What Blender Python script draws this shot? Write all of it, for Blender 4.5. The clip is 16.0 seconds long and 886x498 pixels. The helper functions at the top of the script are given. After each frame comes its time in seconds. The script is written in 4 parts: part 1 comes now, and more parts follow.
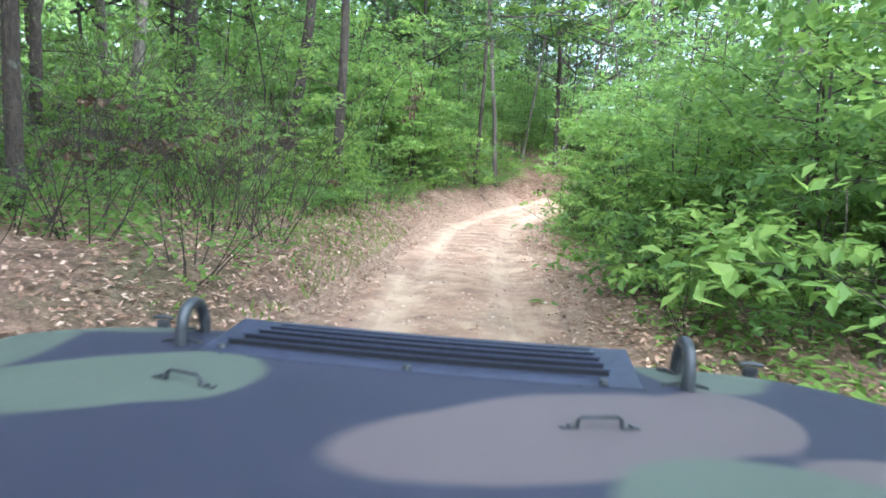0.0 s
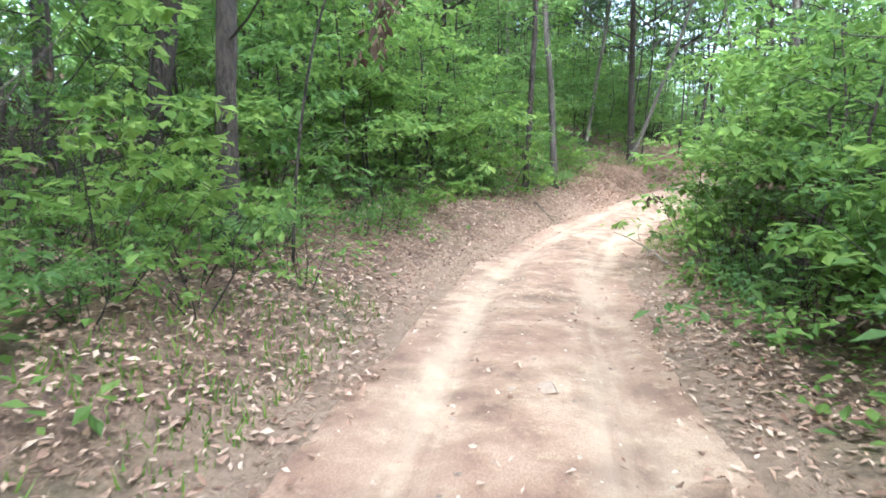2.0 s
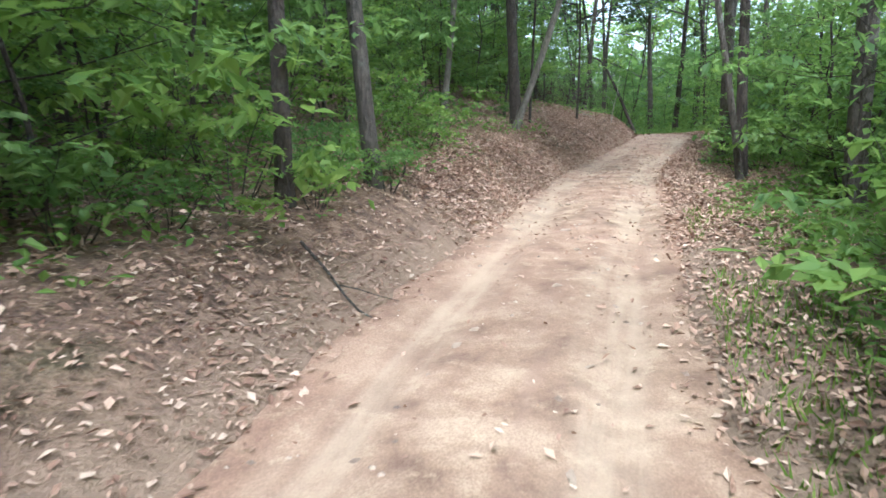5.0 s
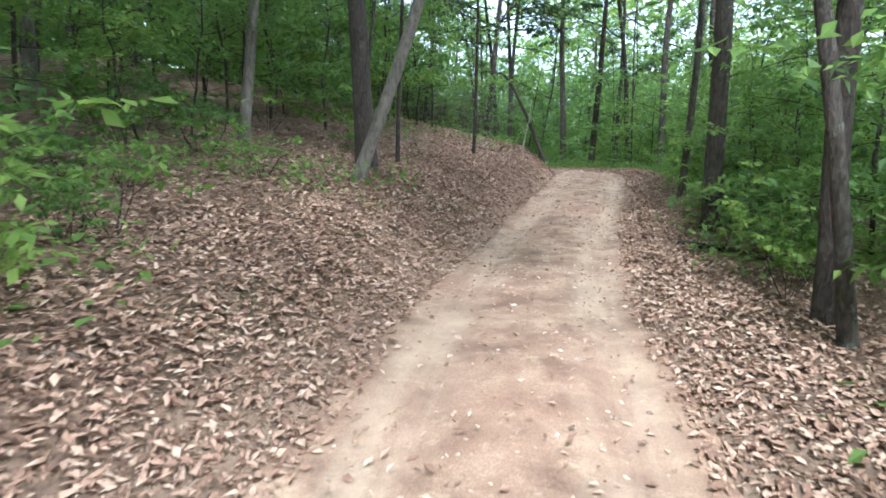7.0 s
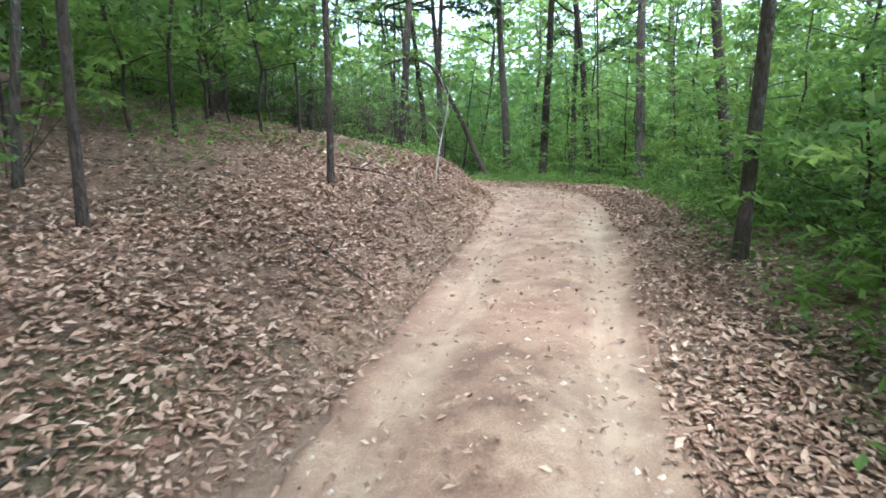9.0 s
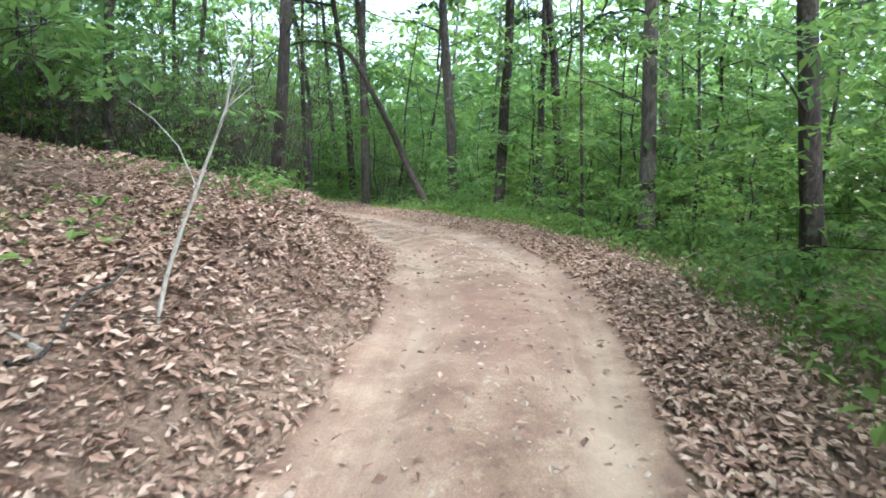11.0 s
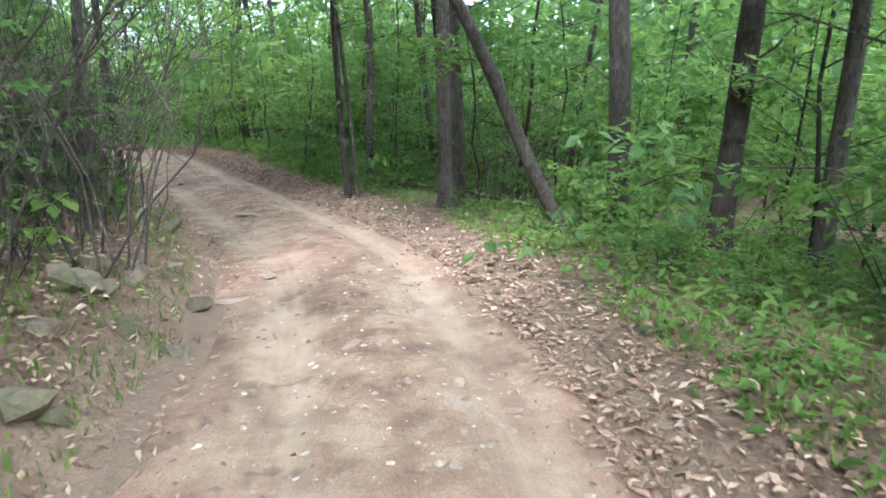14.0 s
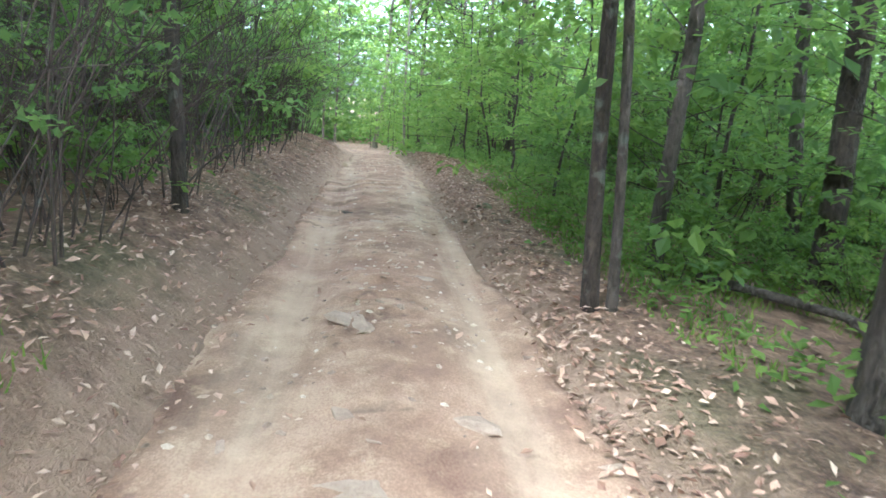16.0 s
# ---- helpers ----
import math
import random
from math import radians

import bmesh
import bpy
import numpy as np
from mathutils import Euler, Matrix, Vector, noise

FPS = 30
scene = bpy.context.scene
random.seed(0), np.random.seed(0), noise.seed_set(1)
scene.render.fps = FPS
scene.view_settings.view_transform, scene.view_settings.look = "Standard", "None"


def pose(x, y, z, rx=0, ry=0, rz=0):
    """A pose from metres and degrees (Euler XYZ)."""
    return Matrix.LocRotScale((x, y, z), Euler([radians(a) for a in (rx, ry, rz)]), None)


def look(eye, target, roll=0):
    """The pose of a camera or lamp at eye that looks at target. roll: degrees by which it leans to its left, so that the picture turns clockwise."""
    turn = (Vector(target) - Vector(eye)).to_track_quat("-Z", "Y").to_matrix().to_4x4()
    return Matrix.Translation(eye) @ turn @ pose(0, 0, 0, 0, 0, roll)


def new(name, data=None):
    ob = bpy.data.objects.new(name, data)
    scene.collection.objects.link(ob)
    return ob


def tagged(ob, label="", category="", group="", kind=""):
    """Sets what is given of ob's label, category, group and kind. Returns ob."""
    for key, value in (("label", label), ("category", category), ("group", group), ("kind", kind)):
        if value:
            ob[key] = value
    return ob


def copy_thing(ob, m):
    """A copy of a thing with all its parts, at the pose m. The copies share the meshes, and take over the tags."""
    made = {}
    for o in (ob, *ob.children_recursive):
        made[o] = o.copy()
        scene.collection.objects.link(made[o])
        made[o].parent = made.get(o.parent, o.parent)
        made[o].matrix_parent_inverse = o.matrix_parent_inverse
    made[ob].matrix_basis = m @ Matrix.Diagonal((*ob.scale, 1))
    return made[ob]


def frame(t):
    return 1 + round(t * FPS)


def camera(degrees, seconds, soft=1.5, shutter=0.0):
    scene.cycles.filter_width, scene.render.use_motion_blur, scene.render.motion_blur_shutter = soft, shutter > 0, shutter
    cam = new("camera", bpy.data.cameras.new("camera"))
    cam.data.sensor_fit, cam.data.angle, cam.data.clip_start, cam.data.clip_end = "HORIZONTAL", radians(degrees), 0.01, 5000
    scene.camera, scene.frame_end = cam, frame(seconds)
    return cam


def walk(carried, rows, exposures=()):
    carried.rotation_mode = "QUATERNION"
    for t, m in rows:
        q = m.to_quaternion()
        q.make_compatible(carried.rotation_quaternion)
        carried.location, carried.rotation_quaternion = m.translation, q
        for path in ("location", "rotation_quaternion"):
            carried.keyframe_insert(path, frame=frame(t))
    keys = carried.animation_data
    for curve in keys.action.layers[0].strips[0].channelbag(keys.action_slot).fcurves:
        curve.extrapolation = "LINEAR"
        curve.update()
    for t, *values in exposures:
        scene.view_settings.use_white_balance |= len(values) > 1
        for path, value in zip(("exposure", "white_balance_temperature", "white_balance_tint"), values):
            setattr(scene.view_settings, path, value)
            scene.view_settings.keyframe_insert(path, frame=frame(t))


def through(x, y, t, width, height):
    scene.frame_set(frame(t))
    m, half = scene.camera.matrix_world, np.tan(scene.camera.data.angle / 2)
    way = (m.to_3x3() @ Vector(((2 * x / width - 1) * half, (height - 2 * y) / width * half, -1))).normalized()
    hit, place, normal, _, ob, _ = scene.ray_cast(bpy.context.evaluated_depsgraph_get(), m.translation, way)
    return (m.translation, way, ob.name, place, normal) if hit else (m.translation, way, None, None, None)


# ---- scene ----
cam = camera(72.42, 16.0, soft=1.6, shutter=0.12)
PATH = [
    (0, (0.000, -0.000, 1.649), (-0.011, 1.973, 1.320), 3.50),
    (0.5, (0.141, 2.074, 1.625), (0.077, 4.045, 1.291), 2.53),
    (1, (0.205, 4.086, 1.599), (0.099, 6.054, 1.256), 2.83),
    (1.5, (0.253, 6.088, 1.530), (0.098, 8.052, 1.186), 1.40),
    (2, (0.240, 7.947, 1.442), (0.066, 9.908, 1.093), 0.85),
    (2.5, (0.223, 9.807, 1.469), (0.082, 11.767, 1.093), 0.75),
    (3, (0.324, 11.766, 1.366), (0.216, 13.721, 0.961), -0.18),
    (3.5, (0.561, 13.696, 1.235), (0.497, 15.655, 0.840), -1.69),
    (4, (0.931, 15.583, 1.146), (0.948, 17.548, 0.773), -1.94),
    (4.5, (1.358, 17.213, 1.053), (1.473, 19.169, 0.648), -2.28),
    (5, (1.779, 18.805, 0.927), (2.031, 20.744, 0.509), -0.82),
    (5.5, (2.285, 20.438, 0.853), (2.665, 22.359, 0.447), -0.28),
    (6, (2.905, 22.109, 1.060), (3.369, 24.014, 0.664), -0.04),
    (6.5, (3.613, 23.847, 1.248), (4.112, 25.744, 0.858), 0.15),
    (7, (4.454, 25.695, 1.248), (5.005, 27.583, 0.883), 0.85),
    (7.5, (5.324, 27.417, 1.234), (5.890, 29.304, 0.889), -0.98),
    (8, (6.136, 28.969, 1.265), (6.730, 30.854, 0.958), -1.37),
    (8.5, (6.908, 30.433, 1.305), (7.556, 32.298, 0.987), -1.52),
    (9, (7.684, 31.812, 1.347), (8.388, 33.651, 0.996), -0.78),
    (9.5, (8.525, 33.268, 1.327), (9.271, 35.088, 0.968), -1.13),
    (10, (9.402, 34.665, 1.324), (10.234, 36.449, 0.971), 0.97),
    (10.5, (10.254, 35.963, 1.433), (11.111, 37.735, 1.081), 0.48),
    (11, (11.070, 37.230, 1.612), (11.885, 39.024, 1.272), 0.12),
    (11.5, (11.849, 38.525, 1.654), (12.583, 40.355, 1.326), -0.12),
    (12, (12.547, 39.825, 1.761), (13.183, 41.695, 1.445), -0.47),
    (12.5, (13.183, 41.105, 1.981), (13.769, 42.995, 1.685), -0.77),
    (13, (13.794, 42.437, 2.044), (14.356, 44.332, 1.741), 0.44),
    (13.5, (14.461, 43.990, 1.866), (14.908, 45.904, 1.497), 1.09),
    (14, (15.047, 45.665, 1.776), (15.353, 47.568, 1.246), -1.02),
    (14.5, (15.499, 47.387, 1.661), (15.646, 49.302, 1.105), -0.72),
    (15, (15.704, 48.992, 1.492), (15.590, 50.932, 1.020), 0.27),
    (15.5, (15.595, 50.509, 1.424), (15.229, 52.416, 0.946), 1.43),
    (16, (15.332, 51.914, 1.339), (14.746, 53.764, 0.856), 2.47),
]
walk(cam, [(t, look(eye, target, roll)) for t, eye, target, roll in PATH], [(0, 2.95, 5100, 4), (1.5, 2.85, 5100, 4), (2.5, 2.8, 5100, 4), (3.4, 2.6, 5100, 4), (4.4, 2.2, 5100, 4), (7, 2.3, 5100, 4), (7.8, 2.65, 5100, 4), (9, 2.6, 5100, 4), (10, 2.55, 5100, 4), (12.5, 2.85, 5100, 4), (15, 2.95, 5100, 4), (16, 3.25, 5100, 4)])

# ---------------------------------------------------------------- sky and sun
world = bpy.data.worlds.new("sky")
world.use_nodes = True
scene.world = world
sky = world.node_tree.nodes.new("ShaderNodeTexSky")
sky.sky_type, sky.sun_disc = "NISHITA", False
sky.sun_elevation, sky.sun_rotation = radians(58), radians(140)
sky.air_density, sky.dust_density = 1.0, 4.0
back = world.node_tree.nodes["Background"]
back.inputs["Strength"].default_value = 0.15
pale = world.node_tree.nodes.new("ShaderNodeHueSaturation")     # thin summer cloud
pale.inputs["Saturation"].default_value = 0.45
world.node_tree.links.new(sky.outputs["Color"], pale.inputs["Color"])
world.node_tree.links.new(pale.outputs["Color"], back.inputs["Color"])
sun = new("sun", bpy.data.lights.new("sun", "SUN"))
sun.data.energy, sun.data.angle, sun.data.color = 1.6, radians(7), (1.0, 0.95, 0.86)
sun.matrix_world = look((0, 0, 30), (10, 30 - 8, 0))

# the middle of the road: x, y, height
ROAD = [
    (-2.66, -27.79, -0.00),
    (-1.18, -9.95, -0.00),
    (-0.43, -0.98, -0.01),
    (0.07, 6.01, -0.13),
    (0.31, 9.99, -0.25),
    (0.76, 15.95, -0.53),
    (1.55, 19.90, -0.64),
    (2.24, 21.79, -0.60),
    (3.23, 23.56, -0.52),
    (5.45, 28.03, -0.39),
    (6.67, 30.78, -0.34),
    (8.16, 33.39, -0.30),
    (10.97, 37.54, -0.05),
    (12.73, 40.05, 0.15),
    (14.34, 42.74, 0.25),
    (15.14, 45.75, 0.11),
    (15.34, 48.90, -0.12),
    (15.33, 51.01, -0.23),
    (14.93, 53.06, -0.27),
    (14.20, 54.98, -0.28),
    (13.19, 56.79, -0.26),
    (12.32, 58.64, -0.24),
    (11.54, 60.50, -0.22),
    (10.11, 63.75, -0.18),
    (8.00, 68.29, -0.30),
    (5.20, 73.72, -0.84),
    (1.43, 78.26, -1.29),
    (-5.06, 83.69, -1.83),
    (-15.37, 90.04, -2.46),
]
# left bank and right fall along it
BANK_S = [0, 34, 45, 52, 58, 62, 70, 77, 82, 86, 92, 100, 140]
BANK_H = [0.5, 0.5, 0.55, 0.6, 0.7, 0.75, 0.8, 0.75, 0.6, 0.6, 0.5, 0.5, 0.5]
BANK_W = [1.4, 1.4, 1.2, 1.2, 1.2, 1.4, 1.2, 1.1, 0.8, 0.8, 1.2, 1.5, 1.5]
SLOPE = [0.14, 0.14, 0.14, 0.14, 0.16, 0.20, 0.22, 0.2, 0.16, 0.12, 0.10, 0.10, 0.10]
FALL = [0.05, 0.05, 0.05, 0.06, 0.07, 0.08, 0.08, 0.10, 0.13, 0.13, 0.12, 0.08, 0.05]
HALF = [1.35, 1.35, 1.42, 1.25, 1.1, 1.0, 1.0, 1.2, 1.3, 1.1, 0.78, 0.5, 0.5]
# trees: x, y, radius, bark, crown, lean, bend
TREES = [
    (-2.62, 14.20, 0.125, "dark", 1, -0.05, 0.00, 0.00, 0.00),
    (-4.43, 15.38, 0.158, "dark", 1, 0.06, 0.00, 0.03, 0.00),
    (-7.17, 15.45, 0.130, "dark", 1, 0.12, 0.00, 0.00, 0.00),
    (-8.23, 18.54, 0.138, "grey", 1, 0.16, 0.00, 0.00, 0.00),
    (-8.12, 23.05, 0.128, "dark", 2, 0.03, 0.00, 0.00, 0.00),
    (-6.33, 11.83, 0.122, "pale", 2, 0.02, 0.00, 0.00, 0.00),
    (-5.98, 8.64, 0.081, "dark", 1, 0.05, 0.00, 0.00, 0.00),
    (8.72, 15.27, 0.331, "grey", 2, -0.01, -0.00, 0.00, 0.00),
    (1.93, 26.15, 0.105, "grey", 2, -0.10, 0.01, 0.00, -0.00),
    (1.00, 24.94, 0.087, "dark", 1, 0.01, -0.00, 0.00, -0.00),
    (-1.74, 26.66, 0.103, "dark", 1, 0.02, -0.00, 0.00, -0.00),
    (8.67, 26.48, 0.155, "grey", 2, -0.03, 0.00, 0.00, -0.00),
    (5.96, 35.14, 0.157, "dark", 2, 0.02, -0.01, 0.00, -0.00),
    (5.59, 34.19, 0.090, "pale", 2, 0.29, -0.08, 0.00, -0.00),
    (4.08, 36.19, 0.092, "pale", 2, 0.12, -0.03, 0.00, -0.00),
    (10.90, 33.29, 0.146, "grey", 3, -0.02, 0.01, 0.00, -0.00),
    (8.89, 29.45, 0.103, "dark", 2, -0.10, 0.03, 0.00, -0.00),
    (8.54, 28.91, 0.062, "grey", 2, -0.13, 0.04, 0.00, -0.00),
    (12.79, 36.50, 0.075, "grey", 3, 0.00, -0.00, 0.00, -0.00),
    (6.80, 36.84, 0.040, "dark", 4, 0.01, -0.00, 0.00, -0.00),
    (9.00, 38.92, 0.040, "dark", 1, 0.00, -0.00, 0.00, -0.00),
    (6.20, 37.72, 0.040, "grey", 4, 0.02, -0.01, 0.00, -0.00),
    (17.73, 45.91, 0.030, "dark", 2, 0.00, -0.00, 0.00, -0.00),
    (27.11, 66.33, 0.151, "grey", 2, 0.00, -0.00, 0.00, -0.00),
    (12.90, 49.10, 0.120, "dark", 1, 0.20, -0.05, -0.02, 0.00),
    (19.18, 54.32, 0.177, "grey", 3, 0.00, -0.00, 0.00, -0.00),
    (20.00, 52.96, 0.173, "dark", 2, 0.02, -0.01, 0.00, -0.00),
    (20.80, 52.00, 0.118, "grey", 3, 0.00, -0.00, 0.00, -0.00),
    (20.57, 50.39, 0.126, "dark", 2, -0.10, 0.03, 0.00, -0.00),
    (25.76, 52.23, 0.177, "grey", 2, -0.03, 0.01, 0.00, -0.00),
    (18.34, 45.00, 0.143, "grey", 3, 0.03, -0.01, 0.00, -0.00),
    (16.66, 55.33, 0.124, "grey", 3, -0.02, 0.01, 0.00, -0.00),
    (17.11, 56.61, 0.133, "grey", 2, 0.00, -0.00, 0.00, -0.00),
    (15.10, 56.46, 0.061, "dark", 3, -0.03, -0.01, 0.00, 0.00),
    (15.26, 56.47, 0.040, "grey", 3, -0.03, -0.01, 0.00, 0.00),
    (15.57, 58.47, 0.083, "grey", 3, -0.03, -0.01, 0.00, 0.00),
    (17.27, 58.83, 0.140, "dark", 3, -0.05, -0.02, 0.00, 0.00),
    (17.38, 60.79, 0.090, "grey", 2, -0.07, -0.02, 0.00, 0.00),
    (11.42, 56.32, 0.062, "dark", 0, 0.08, 0.02, 0.00, 0.00),
    (11.60, 54.30, 0.070, "grey", 1, 0.14, 0.03, 0.00, 0.00),
]
# where the truck stands
VEHICLE = pose(-0.156, 0.074, 0.000, 1.90, -0.71, -6.75)
# saplings, shrubs and grass: from and to along the road, from and to across it, how many
SAPLING_BEDS = [(10, 32, -8, 8, 14), (33, 49, -8, -3.7, 44), (36, 52, 5.5, 11, 16), (46, 60, 4.4, 8.5, 24), (50, 62, -8, -4.6, 14), (52, 72, 5.2, 12, 22), (62, 76, -9, -4.4, 20), (74, 84, -12, -5.5, 18), (78, 92, 4.8, 10, 14), (84, 116, -10, -4.4, 16), (92, 116, 4.2, 10, 22), (102, 122, -9, 2, 26), (41, 53, 3.6, 7, 20), (43, 52, -6, -3.7, 14), (80, 100, -12, -4.9, 24), (80, 96, 5, 10, 16), (32, 47, -5.4, -3.0, 22), (43, 53, 3.4, 6.0, 16), (56, 80, -12, -3.4, 56), (60, 80, 5.2, 12, 34), (80, 112, 3.2, 9, 26), (87, 118, -8, -2.7, 36), (74, 92, -15, -4.4, 22)]
LEANING = [
    (46.6, 3.6, 1, 1.25), (47.8, 3.2, 0, 1.0), (49.0, 3.8, 1, 1.4), (45.2, 4.0, 0, 1.2),
    (46.4, -3.1, 1, 1.1), (47.8, -2.9, 0, 0.8), (48.8, -3.0, 1, 0.95), (44.8, -3.3, 1, 1.2), (43.0, -3.4, 0, 1.0),
    (58.6, -3.6, 2, 0.8), (62.0, -3.9, 0, 0.9), (66.2, -3.6, 1, 1.2), (69.0, -3.5, 0, 1.0), (71.5, -3.7, 1, 1.3),
    (64.4, 6.2, 2, 0.9), (66.6, 5.4, 0, 1.1), (68.8, 5.0, 2, 0.9), (71.0, 4.8, 0, 1.1), (73.2, 4.8, 2, 0.9), (64.2, -3.4, 3, 1.0), (67.6, -3.2, 3, 1.0),
    (93.0, 2.9, 0, 1.0), (95.5, 2.6, 1, 1.3), (98.0, 2.7, 0, 1.1), (100.5, 2.4, 1, 1.4), (103.0, 2.4, 0, 1.1), (90.6, 3.2, 2, 0.8),
    (92.6, -2.7, 1, 1.2), (95.0, -2.5, 0, 1.0), (97.4, -2.6, 1, 1.3), (99.8, -2.4, 0, 1.1), (102.4, -2.3, 1, 1.4), (89.8, -3.1, 1, 1.3),
]
SHRUB_BEDS = [(60, 77, -4.8, -2.5, 20), (29, 42, 3.0, 7.5, 7), (33, 54, 2.8, 6, 28), (33, 52, -5, -2.3, 26), (54, 72, 3.4, 8, 9), (52, 74, -7, -3.2, 18), (79, 98, 3.0, 6, 24), (76, 98, -9, -4.0, 46), (45, 57, 2.5, 5, 18)]
BRAMBLE_BEDS = [(31, 46, 2.2, 5.5, 26), (78, 102, 2.5, 5.5, 66), (40, 47, -3.6, -2.4, 10)]
THICKET_BEDS = [(79, 104, 2.1, 6.5, 150), (34, 44, 2.9, 8, 40), (84, 104, -7, -3.2, 12)]
GRASS_BEDS = [(48, 56, -3.2, -1.3, 6000), (70, 98, -7.0, -1.9, 60000), (33, 42, 1.5, 2.6, 3500), (79, 86, 1.5, 3, 3500)]

# ---------------------------------------------------------------- the lie of the land
def hashed(ix, iy, seed):
    h = (ix * 374761393 + iy * 668265263 + seed * 974634777) & 0xFFFFFFFF
    h = ((h ^ (h >> 13)) * 1274126177) & 0xFFFFFFFF
    return ((h ^ (h >> 16)) & 0xFFFF) / 65535.0


def vnoise(x, y, seed=0):
    """Smooth value noise in -1..1 on a unit lattice."""
    x, y = np.asarray(x, float), np.asarray(y, float)
    ix, iy = np.floor(x).astype(np.int64), np.floor(y).astype(np.int64)
    fx, fy = x - ix, y - iy
    fx, fy = fx * fx * (3 - 2 * fx), fy * fy * (3 - 2 * fy)
    a, b = hashed(ix, iy, seed), hashed(ix + 1, iy, seed)
    c, d = hashed(ix, iy + 1, seed), hashed(ix + 1, iy + 1, seed)
    return 2 * ((a * (1 - fx) + b * fx) * (1 - fy) + (c * (1 - fx) + d * fx) * fy) - 1


def fbm(x, y, seed=0, octaves=4):
    return sum(vnoise(x * 2**k, y * 2**k, seed + k) / 2**k for k in range(octaves)) / 1.6


def smooth(v):
    v = np.clip(v, 0, 1)
    return v * v * (3 - 2 * v)


def dense_road():
    r = np.array(ROAD)
    s = np.r_[0, np.cumsum(np.hypot(*np.diff(r[:, :2], axis=0).T))]
    q = np.arange(0, s[-1], 0.25)
    out = np.stack([np.interp(q, s, r[:, k]) for k in range(3)], 1)
    for _ in range(5):                       # rounds the corners of the plan
        pad = np.r_[out[:1].repeat(6, 0), out, out[-1:].repeat(6, 0)]
        out[1:-1] = (sum(pad[k:k + len(out)] for k in range(13)) / 13)[1:-1]
    return out, q


LINE, LINE_S = dense_road()
LINE_T = np.gradient(LINE[:, :2], axis=0)
LINE_T /= np.hypot(*LINE_T.T)[:, None]


def along(x, y):
    """Metres along the road, metres to the left of its middle, and its height there."""
    x, y = np.ravel(np.asarray(x, float)), np.ravel(np.asarray(y, float))
    best = np.empty(len(x), int)
    for a in range(0, len(x), 20000):
        b = slice(a, a + 20000)
        best[b] = ((x[b, None] - LINE[::2, 0]) ** 2 + (y[b, None] - LINE[::2, 1]) ** 2).argmin(1) * 2
    p, t = LINE[best], LINE_T[best]
    dx, dy = x - p[:, 0], y - p[:, 1]
    slope = np.gradient(LINE[:, 2], LINE_S)[best]
    run = np.clip(dx * t[:, 0] + dy * t[:, 1], -1, 1)
    left = t[:, 0] * dy - t[:, 1] * dx
    far = np.hypot(dx, dy)
    return LINE_S[best] + run, np.where(left > 0, far, -far), p[:, 2] + slope * run


def edge(s, side):
    """Half the width of the bare road, uneven along its length."""
    return np.interp(s, BANK_S, HALF) + 0.13 * vnoise(s * 0.35, 0 * s + side, 5) + 0.09 * vnoise(s * 1.6, 0 * s + side, 6) + 0.05 * vnoise(s * 4.5, 0 * s + side, 8)


def ground_height(x, y):
    shape = np.shape(x)
    s, d, z = along(x, y)
    x, y = np.ravel(x), np.ravel(y)
    hb, wb = np.interp(s, BANK_S, BANK_H), np.interp(s, BANK_S, BANK_W)
    dl = np.maximum(d - edge(s, 1.0), 0)
    dr = np.maximum(-d - edge(s, 9.0), 0)
    fall = np.interp(s, BANK_S, FALL)
    up = hb * smooth(0.12 + 0.88 * dl / wb) * np.clip(dl / 0.1, 0, 1) + np.interp(s, BANK_S, SLOPE) * np.clip(dl - wb * 0.8, 0, 12)
    down = 0.10 * smooth(dr / 0.5) - fall * np.clip(dr - 1.0, 0, 16)
    off = np.clip((np.abs(d) - 1.2) / 2.0, 0, 1)
    rough = off * (0.16 * fbm(x * 0.35, y * 0.35, 11) + 0.05 * fbm(x * 1.7, y * 1.7, 17)) + 0.5 * smooth((np.abs(d) - 14) / 30) * fbm(x * 0.04, y * 0.04, 23)
    bed = -0.14 * smooth((1.25 - np.abs(d)) / 0.35)
    return (z + up + down + rough + bed).reshape(shape)


def ledges(s, d):
    """Worn steps of bedrock across the upper stretch: how far on from the last step, and how much they stand out."""
    step = np.mod(s * 1.15 + 0.9 * vnoise(s * 0.8, d * 1.6, 41) + 0.25 * d, 1.0)
    return step, smooth((s - 73) / 3) * smooth((99 - s) / 4) * smooth(0.5 + 1.6 * vnoise(s * 0.5 + 7, d * 1.1, 43)) * smooth((d + 0.5) / 0.6)


def road_height(s, d, z):
    rut = -0.055 * np.exp(-((d - 0.62) / 0.22) ** 2) - 0.055 * np.exp(-((d + 0.72) / 0.22) ** 2)
    crown = -0.02 * d * d
    ledge = 0.05 * (1 - ledges(s, d)[0]) * ledges(s, d)[1]
    return z + 0.02 + rut + crown + ledge + 0.022 * fbm(s * 0.7, d * 1.5, 31) + 0.016 * fbm(s * 2.2, d * 3.0, 37, 4)


# ---------------------------------------------------------------- small builders
def part(name, data, material, parent=None, label=""):
    """One mesh object under a thing or a part, from a bmesh or a mesh."""
    if isinstance(data, bmesh.types.BMesh):
        me = bpy.data.meshes.new(name)
        data.to_mesh(me)
        data.free()
    else:
        me = data
    if material and not me.materials:
        me.materials.append(material)
    ob = new(name, me)
    ob.parent = parent
    if label:
        ob["label"] = label
    return ob


